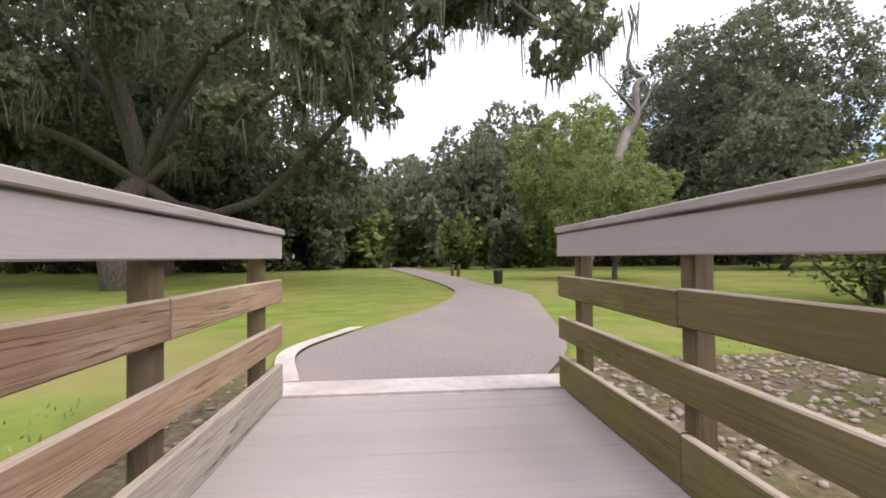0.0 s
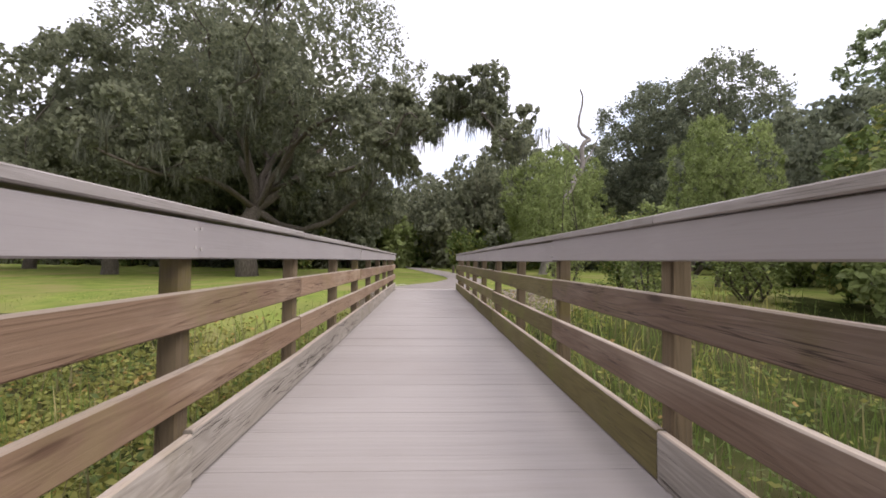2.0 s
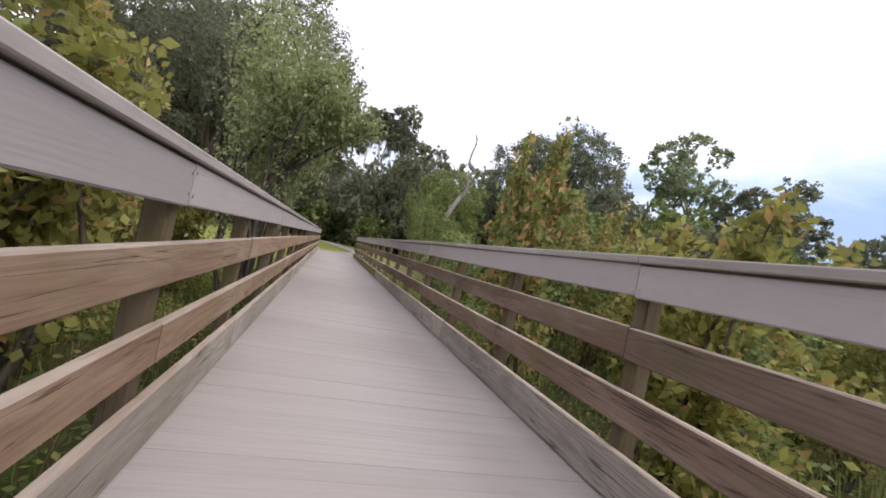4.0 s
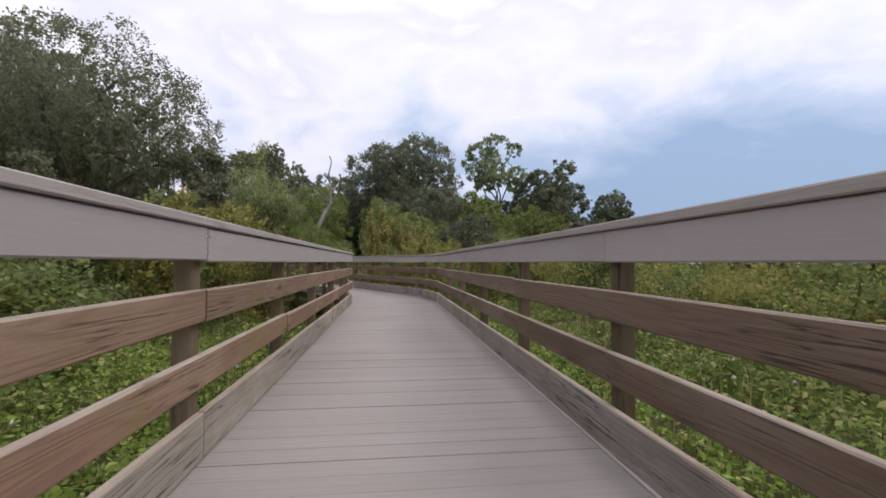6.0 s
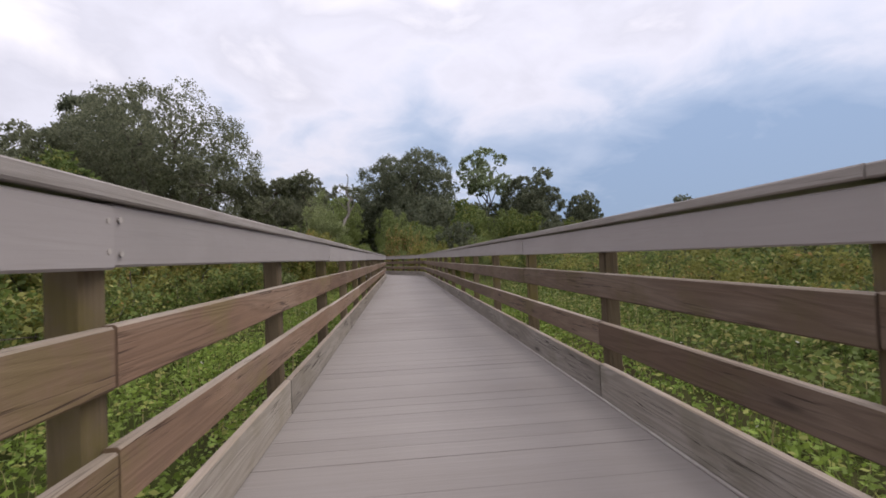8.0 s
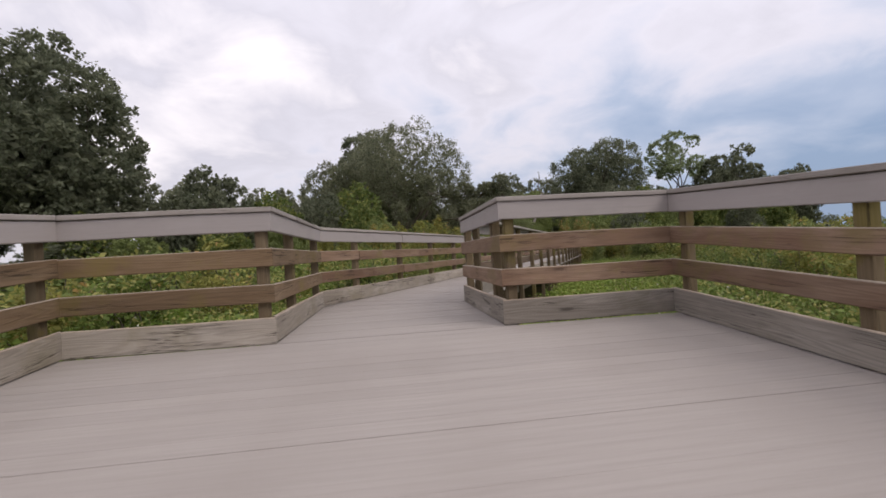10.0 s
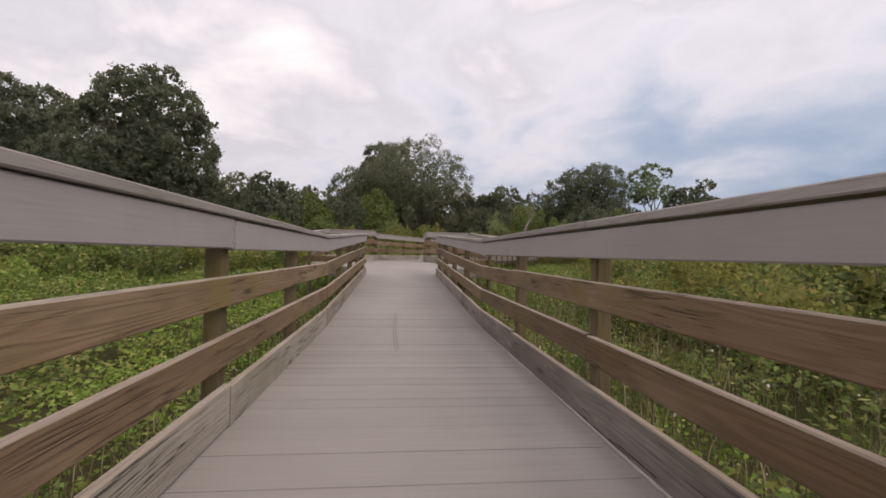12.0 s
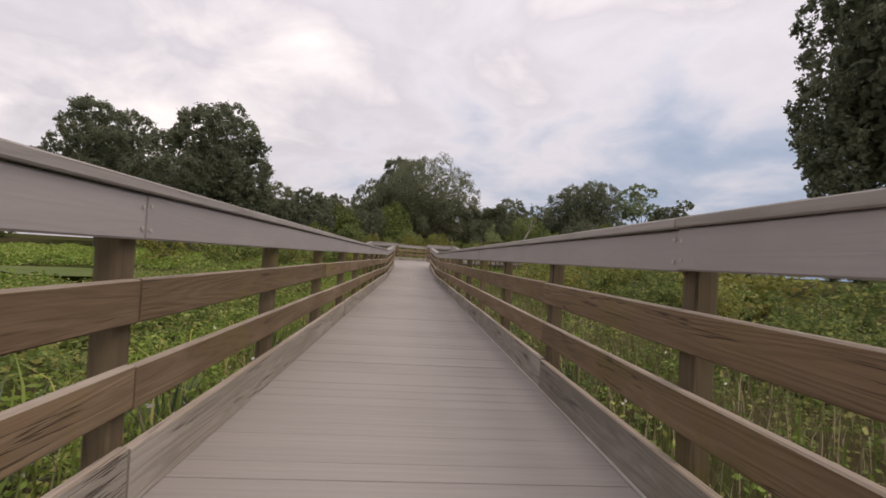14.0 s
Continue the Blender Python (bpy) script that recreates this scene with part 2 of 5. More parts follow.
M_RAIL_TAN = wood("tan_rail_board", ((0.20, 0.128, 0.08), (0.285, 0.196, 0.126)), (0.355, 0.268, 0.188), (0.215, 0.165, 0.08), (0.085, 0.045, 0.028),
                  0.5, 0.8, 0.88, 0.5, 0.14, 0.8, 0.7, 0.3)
M_RAIL_MOSS = wood("olive_rail_board", ((0.105, 0.084, 0.030), (0.135, 0.112, 0.043)), (0.165, 0.14, 0.066), (0.125, 0.122, 0.030), (0.04, 0.03, 0.016),
                   0.6, 0.7, 0.88, 0.5, 0.12, 0.6, 0.5, 0.3)
M_KICK = wood("grey_kick_board", ((0.205, 0.18, 0.152), (0.28, 0.25, 0.215)), (0.36, 0.328, 0.29), (0.155, 0.14, 0.10), (0.055, 0.046, 0.038),
              0.5, 0.8, 0.88, 0.55, 0.12, 1.0, 0.7, 0.38)
M_RAIL_OLIVE = wood("olive_brown_rail_board", ((0.145, 0.092, 0.052), (0.198, 0.136, 0.08)), (0.25, 0.182, 0.118), (0.17, 0.126, 0.045), (0.05, 0.034, 0.02),
                    0.75, 0.85, 0.88, 0.6, 0.16, 0.9, 0.8, 0.34)
# brown rail darkened: the shade on east-side boards is put into the colour
M_RAIL_SHADED = wood("dark_rail_board", ((0.115, 0.076, 0.052), (0.165, 0.115, 0.082)), (0.215, 0.165, 0.125), (0.115, 0.092, 0.04), (0.035, 0.023, 0.017),
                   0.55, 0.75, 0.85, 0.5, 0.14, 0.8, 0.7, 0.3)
# kick board lightened: the sun on west-side boards is put into the colour
M_KICK_SUNLIT = wood("pale_kick_board", ((0.25, 0.218, 0.18), (0.32, 0.285, 0.242)), (0.40, 0.362, 0.315), (0.21, 0.185, 0.125), (0.065, 0.052, 0.042),
                   0.5, 0.75, 0.88, 0.55, 0.1, 1.0, 0.7, 0.3)
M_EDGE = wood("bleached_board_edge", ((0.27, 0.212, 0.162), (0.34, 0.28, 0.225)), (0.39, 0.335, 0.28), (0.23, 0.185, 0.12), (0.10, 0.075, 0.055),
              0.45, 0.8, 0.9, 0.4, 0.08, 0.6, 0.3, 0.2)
M_POST = wood("mossy_post", ((0.095, 0.07, 0.042), (0.15, 0.112, 0.068)), (0.185, 0.145, 0.09), (0.135, 0.11, 0.034), (0.035, 0.026, 0.016),
              0.85, 0.7, 0.9, 0.5, 0.2, 0.7, 0.6, 0.3)
M_DECK = material("worn_deck_plank", [(0.278, 0.250, 0.229), (0.308, 0.279, 0.258), (0.328, 0.298, 0.277)], 1.8, 10, 0.8, 0.2, (0.7, 20, 1), "uv",
                  wear=(0.272, 0.243, 0.222), wear_scale=0.7, spread=0.035)
M_BEAM = material("dark_beam", [(0.06, 0.05, 0.035), (0.12, 0.10, 0.07)], 5, 6, 0.95, 0.3)
M_ASPHALT = material("asphalt", [(0.155, 0.135, 0.122), (0.205, 0.180, 0.163), (0.26, 0.23, 0.208)], 40, 8, 0.92, 0.5, by="world",
                     wear=(0.24, 0.205, 0.18), wear_scale=0.6)
M_CONC = material("concrete", [(0.36, 0.33, 0.30), (0.44, 0.40, 0.37), (0.50, 0.46, 0.43)], 9, 8, 0.9, 0.25, by="world",
                  wear=(0.34, 0.30, 0.27), wear_scale=1.5)
M_GROUND = material("meadow_soil", [(0.022, 0.026, 0.010), (0.042, 0.050, 0.016), (0.075, 0.078, 0.030)], 0.9, 10, 1.0, 0.5, by="world",
                    wear=(0.065, 0.052, 0.030), wear_scale=0.22, bump_scale=9, spec=0.0)
M_LAWN = material("lawn", [(0.105, 0.140, 0.032), (0.148, 0.185, 0.043), (0.195, 0.225, 0.058)], 1.6, 10, 1.0, 0.5, by="world",
                  wear=(0.205, 0.185, 0.075), wear_scale=0.33, bump_scale=30, spec=0.0)
M_BANK = material("gravelly_bank", [(0.07, 0.055, 0.035), (0.14, 0.11, 0.075), (0.22, 0.18, 0.13)], 14, 10, 1.0, 0.8, by="world",
                  wear=(0.10, 0.105, 0.04), wear_scale=1.2, bump_scale=40, spec=0.0)
M_STONE = material("riprap", [(0.15, 0.12, 0.09), (0.235, 0.195, 0.15), (0.33, 0.285, 0.23)], 5, 6, 0.9, 0.3, spread=0.3)
M_BARK = material("bark", [(0.055, 0.045, 0.035), (0.105, 0.088, 0.070), (0.17, 0.145, 0.12)], 7, 9, 0.95, 0.8, (3, 3, 0.5))
M_DEAD = material("bare_wood", [(0.12, 0.105, 0.09), (0.19, 0.17, 0.15), (0.27, 0.25, 0.225)], 5, 8, 0.9, 0.4, (3, 3, 0.5))
M_MOSS = material("hanging_moss", [(0.10, 0.105, 0.075), (0.17, 0.175, 0.13)], 3, 4, 1.0, translucent=0.3, spread=0.25, spec=0.0)


def leaf_mat(name, a, b, second=None, tr=0.35, spread=0.35):
    return material(name, [a, b], 0.35, 3, 0.62, by="world", translucent=tr, spread=spread, second=second, spec=0.25)


L_OAK = leaf_mat("oak_leaves", (0.155, 0.17, 0.105), (0.225, 0.235, 0.15), None, 0.6)
L_OAK2 = leaf_mat("far_oak_leaves", (0.135, 0.155, 0.10), (0.195, 0.21, 0.135), None, 0.58)
L_LIGHT = leaf_mat("cypress_leaves", (0.20, 0.245, 0.09), (0.26, 0.305, 0.115), None, 0.55)
L_AIRY = leaf_mat("airy_leaves", (0.215, 0.265, 0.14), (0.29, 0.335, 0.19), None, 0.55)
L_WILLOW = leaf_mat("willow_leaves", (0.24, 0.28, 0.12), (0.32, 0.35, 0.17), None, 0.5)
L_SHRUB = leaf_mat("shrub_leaves", (0.125, 0.175, 0.052), (0.185, 0.232, 0.072), ((0.26, 0.26, 0.08), 0.82), 0.5)
L_YELLOW = leaf_mat("yellow_leaves", (0.20, 0.22, 0.058), (0.30, 0.285, 0.08), ((0.33, 0.215, 0.08), 0.94), 0.5)
L_ORANGE = leaf_mat("orange_leaves", (0.205, 0.245, 0.075), (0.28, 0.295, 0.09), ((0.42, 0.26, 0.12), 0.78), 0.5)
L_HERB = leaf_mat("herb_leaves", (0.12, 0.18, 0.040), (0.20, 0.255, 0.066), ((0.28, 0.27, 0.09), 0.75))
L_CARPET = leaf_mat("marsh_leaves", (0.155, 0.245, 0.040), (0.26, 0.345, 0.070), ((0.30, 0.31, 0.09), 0.86))
L_GRASS = leaf_mat("grass_blades", (0.11, 0.175, 0.032), (0.18, 0.235, 0.058), ((0.32, 0.27, 0.13), 0.84))
L_DRY = leaf_mat("dry_grass", (0.17, 0.16, 0.065), (0.27, 0.225, 0.12), ((0.12, 0.17, 0.04), 0.55))
L_REED = leaf_mat("reed_blades", (0.16, 0.225, 0.045), (0.25, 0.30, 0.075), ((0.42, 0.37, 0.12), 0.85), 0.45)
L_STALK = leaf_mat("dead_stalks", (0.13, 0.095, 0.055), (0.20, 0.15, 0.09), ((0.34, 0.28, 0.18), 0.8))
L_BLOOM = leaf_mat("small_blooms", (0.60, 0.58, 0.50), (0.70, 0.68, 0.60), None, 0.2, 0.1)
M_BIN = material("dark_bin", [(0.012, 0.014, 0.013), (0.022, 0.024, 0.022)], 8, 4, 0.5)


# ---- mesh helpers ----
def part(name, bm, mat, parent, label="", top=None):
    """top: a second material for the faces that look up."""
    me = bpy.data.meshes.new(name)
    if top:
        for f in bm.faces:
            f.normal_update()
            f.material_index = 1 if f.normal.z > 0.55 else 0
    bm.to_mesh(me)
    bm.free()
    me.materials.append(mat)
    if top:
        me.materials.append(top)
    ob = new(name, me)
    ob.parent = parent
    return tagged(ob, label) if label else ob


def mesh_np(name, verts, faces, mat, smooth=False):
    """A mesh from arrays of points and of faces that all have the same number of corners."""
    me = bpy.data.meshes.new(name)
    verts, faces = np.asarray(verts, np.float32), np.asarray(faces, np.int32)
    k = faces.shape[1]
    me.vertices.add(len(verts))
    me.vertices.foreach_set("co", verts.ravel())
    me.loops.add(faces.size)
    me.loops.foreach_set("vertex_index", faces.ravel())
    me.polygons.add(len(faces))
    me.polygons.foreach_set("loop_start", np.arange(0, faces.size, k, dtype=np.int32))
    if smooth:
        me.polygons.foreach_set("use_smooth", np.ones(len(faces), bool))
    me.update(calc_edges=True)
    me.validate()
    me.materials.append(mat)
    return me


def thing(name, label, category, at=None, kind="", group=""):
    ob = new(name)
    ob.empty_display_size = 0.2
    if at is not None:
        ob.location = at
    return tagged(ob, label, category, group, kind)


def place_part(name, me, parent, label=""):
    ob = new(name, me)
    ob.parent = parent
    return tagged(ob, label) if label else ob




def prism(p, q, thick_p, thick_q, z0, z1, chamfer=0.006, wob=0.003):
    """A sawn board from p to q (points of its inner face on the plan), its outer face at p + thick_p, q + thick_q."""
    bm = bmesh.new()
    uv = bm.loops.layers.uv.new()
    length = (q - p).length
    rings = []
    u0 = random.uniform(0, 40)
    n = 3 if length > 1.0 else 2
    for i in range(n):
        f = i / (n - 1)
        a = p.lerp(q, f)
        th = thick_p.lerp(thick_q, f)
        dz, dn = random.uniform(-wob, wob), random.uniform(-wob, wob)
        a = a + th.normalized() * dn
        c = chamfer
        t = th.length
        d = th.normalized()
        sec = [(0, z0 + c), (0, z1 - c), (c, z1), (t - c, z1), (t, z1 - c), (t, z0 + c), (t - c, z0), (c, z0)]
        rings.append([bm.verts.new(a + d * s + Vector((0, 0, z + dz))) for s, z in sec])
    per = [0.0, z1 - z0, z1 - z0 + 0.01, z1 - z0 + 0.04, z1 - z0 + 0.05, 2 * (z1 - z0), 2 * (z1 - z0) + 0.01, 2 * (z1 - z0) + 0.04, 2 * (z1 - z0) + 0.05]
    for i in range(n - 1):
        for j in range(8):
            k = (j + 1) % 8
            f = bm.faces.new((rings[i][j], rings[i][k], rings[i + 1][k], rings[i + 1][j]))
            us = (u0 + length * i / (n - 1), u0 + length * (i + 1) / (n - 1))
            for lp, (u, v) in zip(f.loops, ((us[0], per[j]), (us[0], per[j + 1]), (us[1], per[j + 1]), (us[1], per[j]))):
                lp[uv].uv = (u, v + u0)
    for ring, flip in ((rings[0], False), (rings[-1], True)):
        bm.faces.new(ring if flip else ring[::-1])
    bmesh.ops.recalc_face_normals(bm, faces=bm.faces)
    return bm


# ---- plan of the boardwalk ----
W = 0.915          # half the clear width between the kick boards
HEAD_B, HEAD_C = -25.0, 2.5
DROP = -0.58


def ahead(deg):
    return Vector((-math.sin(radians(deg)), math.cos(radians(deg)), 0))


def right(deg):
    return Vector((math.cos(radians(deg)), math.sin(radians(deg)), 0))


A0 = Vector((0, 0.0, 0))
K1 = Vector((0, -23.30, 0))
K2 = K1 - 1.32 * ahead(-14.5)
K3 = K2 - 26.87 * ahead(HEAD_B)
K4 = K3 - 2.2 * ahead(HEAD_C)
K5 = K4 - 3.9 * ahead(HEAD_C) + Vector((0, 0, DROP + 0.30))
K6 = K5 - 6.3 * ahead(HEAD_C) + Vector((0, 0, -0.30))
K7 = K6 - 28.6 * ahead(HEAD_C)


def smooth(a, b, v):
    t = np.clip((v - a) / (b - a), 0, 1)
    return t * t * (3 - 2 * t)


def ground_z(x, y):
    """The lie of the land: lawn level with the path, then a bank down to the wet meadow."""
    x, y = np.asarray(x, float), np.asarray(y, float)
    side = np.clip((np.abs(x) - 1.5) / 6.0, 0, 1)
    up = smooth(-9.9 + 2.0 * side, -0.6, y)
    z = -0.98 + 0.92 * up
    z = z - 0.25 * smooth(5, 14, -x) * smooth(-12, 0, y) * (1 - smooth(20, 40, y))
    z = z + 0.05 * np.sin(x * 0.9 + y * 0.5) * np.sin(y * 0.7 - x * 0.3) * (1 - 0.8 * up)
    return z - 0.58 * smooth(-51.5, -62.0, y) * (np.abs(x) < 400)


# ---- ground ----
def build_ground():
    near_x, near_y = np.arange(-60, 80.1, 1.0), np.arange(-90, 70.1, 1.0)
    xs = np.concatenate([[-2500, -900, -400, -200, -120, -80], near_x, [100, 140, 220, 420, 900, 2500]])
    ys = np.concatenate([[-2500, -900, -400, -200, -130, -105], near_y, [85, 110, 150, 220, 420, 900, 2500]])
    gx, gy = np.meshgrid(xs, ys)
    v = np.stack([gx, gy, ground_z(gx, gy)], -1).reshape(-1, 3)
    nx, ny = len(xs), len(ys)
    i = (np.arange(ny - 1)[:, None] * nx + np.arange(nx - 1)[None]).ravel()
    f = np.stack([i, i + 1, i + 1 + nx, i + nx], 1)
    me = mesh_np("ground", v, f, M_GROUND, True)
    me.materials.append(M_LAWN)
    me.materials.append(M_BANK)
    cx, cy = v[f].mean(1)[:, 0], v[f].mean(1)[:, 1]
    wob = 1.3 * np.sin(cx * 0.55) + 0.9 * np.sin(cx * 1.3 + 1)
    lawn = (cy > -1.5 + np.where(cx > 3, 0.8 * wob, 0)) & (np.abs(cx) < 70) & (cy < 45) | ((cx < -1) & (cy > -5.0 + wob) & (cx > -60) & (cy < 40))
    bank = ((cx > 0) & (cx < 4.6) | (cx < 0) & (cx > -2.1)) & (cy < 0.6) & (cy > -3.4)
    me.polygons.foreach_set("material_index", np.where(bank, 2, lawn.astype(np.int32)).astype(np.int32))
    tagged(new("ground", me), "green lawn falling away to a wet weedy meadow", "ground", kind="structure")


build_ground()


# ---- the path beyond the bridge ----
def ribbon(name, left, rgt, z_up, mat, label, category):
    vs, fs = [], []
    for (a, b) in zip(left, rgt):
        for k in range(7):
            p = Vector(a).lerp(Vector(b), k / 6)
            vs.append((p.x, p.y, float(ground_z(p.x, p.y)) + z_up))
    for i in range(len(left) - 1):
        for k in range(6):
            j = i * 7 + k
            fs.append((j, j + 1, j + 8, j + 7))
    me = mesh_np(name, vs, fs, mat, True)
    return tagged(new(name, me), label, category, kind="structure")


def catmull(pts, n=8):
    out = []
    p = [Vector(q) for q in pts]
    p = [p[0] * 2 - p[1]] + p + [p[-1] * 2 - p[-2]]
    for i in range(1, len(p) - 2):
        for k in range(n):
            t = k / n
            a, b, c, d = p[i - 1:i + 3]
            out.append(0.5 * (2 * b + (c - a) * t + (2 * a - 5 * b + 4 * c - d) * t * t + (3 * b - a - 3 * c + d) * t ** 3))
    out.append(p[-2])
    return out


LEFT_EDGE = [(-0.90, 0.36), (-1.16, 1.43), (-0.85, 2.42), (-0.35, 3.52), (0.30, 5.06), (1.00, 7.70), (1.10, 10.78), (0.30, 18.70), (-1.60, 33.00), (-4.00, 50.60)]
RIGHT_EDGE = [(0.92, 0.34), (1.50, 1.43), (1.95, 3.19), (2.35, 5.06), (2.80, 7.37), (2.75, 9.46), (2.35, 12.10), (1.90, 21.45), (0.40, 34.10), (-2.00, 51.70)]
le, re_ = catmull(LEFT_EDGE), catmull(RIGHT_EDGE)
ribbon("path", le, re_, 0.035, M_ASPHALT, "worn grey asphalt path curving across the lawn", "path")
ribbon("kerb_edge", [p + Vector((-0.17, 0)) for p in le[:20]], le[:20], 0.06, M_CONC, "pale concrete edging beside the asphalt path", "edging")
bm = bmesh.new()
bmesh.ops.create_cube(bm, size=1, matrix=Matrix.Translation((0, 0.15, -0.15)) @ Matrix.Diagonal((2.15, 0.36, 0.31, 1)))
bmesh.ops.bevel(bm, geom=bm.edges[:], offset=0.02, segments=2, affect="EDGES")
slab = part("concrete_sill", bm, M_CONC, None)
tagged(slab, "pale concrete sill where the boardwalk meets the path", "sill", kind="structure")


# ---- railings ----
def offset_line(pts, dist):
    """The plan line moved sideways by dist, to the right as one goes along it, mitred at the corners."""
    out = []
    for i, p in enumerate(pts):
        n = []
        for a, b in ((i - 1, i), (i, i + 1)):
            if a >= 0 and b < len(pts):
                d = (pts[b] - pts[a])
                d.z = 0
                d.normalize()
                n.append(Vector((d.y, -d.x, 0)))
        m = n[0] if len(n) == 1 else (n[0] + n[1]).normalized()
        out.append(p + m * (dist / max(0.4, m.dot(n[0]))))
    return out


BOARDS = {  # z from, z to, material, name, bays a board spans
    "fascia": (0.885, 1.034, M_FASCIA, "fascia_board", (3, 3, 2)),
    "upper": (0.610, 0.755, M_RAIL, "rail_board", (2, 3, 2)),
    "lower": (0.325, 0.470, M_RAIL, "rail_board", (3, 2, 2)),
    "kick": (0.006, 0.212, M_KICK, "kick_board", (3, 2, 3)),
}


def post_mesh(h0, h1):
    bm = bmesh.new()
    bmesh.ops.create_cube(bm, size=1, matrix=Matrix.Translation((0, 0, (h0 + h1) / 2)) @ Matrix.Diagonal((0.084, 0.084, h1 - h0, 1)))
    bmesh.ops.bevel(bm, geom=[e for e in bm.edges if abs(e.verts[0].co.z - e.verts[1].co.z) > 0.5], offset=0.008, segments=1, affect="EDGES")
    bm.normal_update()
    uv = bm.loops.layers.uv.new()
    for f in bm.faces:
        side = f.normal.x if abs(f.normal.x) > 0.5 else 0.0
        for lp in f.loops:
            lp[uv].uv = (lp.vert.co.z, (lp.vert.co.y if side else lp.vert.co.x) + 0.3 * side)
    me = bpy.data.meshes.new("post")
    bm.to_mesh(me)
    bm.free()
    me.materials.append(M_POST)
    return me


POST = post_mesh(-1.75, 1.032)


def screw_mesh():
    bm = bmesh.new()
    bmesh.ops.create_cone(bm, cap_ends=True, segments=8, radius1=0.0075, radius2=0.006, depth=0.004)
    me = bpy.data.meshes.new("screw")
    bm.to_mesh(me)
    bm.free()
    me.materials.append(M_CONC)
    return me


SCREW = screw_mesh()


def railing(label, pts, outward, starts, spacing, seed, extra=(), moss_to=0.0, strip=False, rail=None, kick=None):
    """A railing along pts (its inner face on the plan). outward: +1 where outside is to the right as one goes along it.
    starts: for each run, how far along it the first post stands."""
    random.seed(seed)
    th = thing("railing", label, "railing", kind="", group="boardwalk railings")
    inner = pts
    lines = {d: offset_line(pts, outward * d) for d in (0.0, 0.038, -0.016, 0.162, -0.013)}
    for run in range(len(pts) - 1):
        a, b = inner[run], inner[run + 1]
        length = (b - a).length
        d = (b - a).normalized()
        flat = Vector((d.x, d.y, 0)).normalized()
        n = Vector((flat.y, -flat.x, 0)) * outward
        posts = list(extra)
        s = starts[run]
        while s < length - 0.1:
            if s >= 0.0:
                posts.append(s)
            s += spacing
        for s in posts:
            p = a + d * s + n * (0.038 + 0.0465)
            ob = place_part("post", POST, th)
            ob.location = p
            ob.rotation_euler = (random.uniform(-0.006, 0.006), random.uniform(-0.006, 0.006), math.atan2(flat.y, flat.x))
        cuts_all = [s for s in posts if 0.35 < s < length - 0.35]

        def span(outer, s):
            f = s / length
            return lines[0.0][run].lerp(lines[0.0][run + 1], f), lines[outer][run].lerp(lines[outer][run + 1], f)

        for key, (z0, z1, mat, nm, spans) in BOARDS.items():
            cuts, k = [0.0], random.randint(0, 2)
            i = k
            while i < len(cuts_all):
                cuts.append(cuts_all[i])
                i += random.choice(spans)
            cuts.append(length)
            for c0, c1 in zip(cuts[:-1], cuts[1:]):
                e = 0.003
                p0, o0 = span(0.038, c0 + (e if c0 else 0))
                p1, o1 = span(0.038, c1 - (e if c1 < length else 0))
                dz = random.uniform(-0.006, 0.006)
                bm = prism(p0, p1, o0 - p0, o1 - p1, z0 + dz, z1 + dz)
                if key == "fascia" and c1 < length:
                    # four screw heads where two boards meet on a post
                    for ds, zs in ((-0.022, 0.92), (0.022, 0.925), (-0.02, 1.0), (0.023, 0.995)):
                        sc = place_part("screw", SCREW, th)
                        sc.location = span(0.038, c1 + ds)[0] - n * 0.0025 + Vector((0, 0, zs))
                        sc.rotation_euler = (math.pi / 2, 0, math.atan2(flat.y, flat.x) + (math.pi if outward < 0 else 0))
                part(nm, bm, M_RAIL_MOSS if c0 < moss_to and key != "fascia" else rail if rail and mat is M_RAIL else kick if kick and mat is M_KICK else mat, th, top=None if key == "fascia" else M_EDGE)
        if strip:
            q0, q1 = lines[-0.013][run], lines[-0.013][run + 1]
            part("edge_strip", prism(q0, q1, a - q0, b - q1, 0.003, 0.014, 0.002, 0.001), M_CONC, th, "thin pale line along the foot of the kick board")
        # the cap lies flat over fascia and posts
        cuts, i = [0.0], random.randint(0, 2)
        while i < len(cuts_all):
            cuts.append(cuts_all[i])
            i += random.choice((3, 2, 3))
        cuts.append(length)
        for c0, c1 in zip(cuts[:-1], cuts[1:]):
            ps = []
            for c in (c0 + 0.002, c1 - 0.002):
                f = c / length
                ps.append((lines[-0.016][run].lerp(lines[-0.016][run + 1], f), lines[0.162][run].lerp(lines[0.162][run + 1], f)))
            bm = prism(ps[0][0], ps[1][0], ps[0][1] - ps[0][0], ps[1][1] - ps[1][0], 1.041, 1.079, 0.005)
            part("cap_board", bm, M_CAP, th)
    return th


def side_line(centre, sign):
    return offset_line(centre, sign * W)


# going along from the path's end: "right" of travel is the west side
main_line = [A0, K1, K2, K3, K4]
west, east = side_line(main_line, 1), side_line(main_line, -1)
RAIL_LABEL = "weathered timber railing with brown rails and pale grey cap"
out_c = right(HEAD_C)
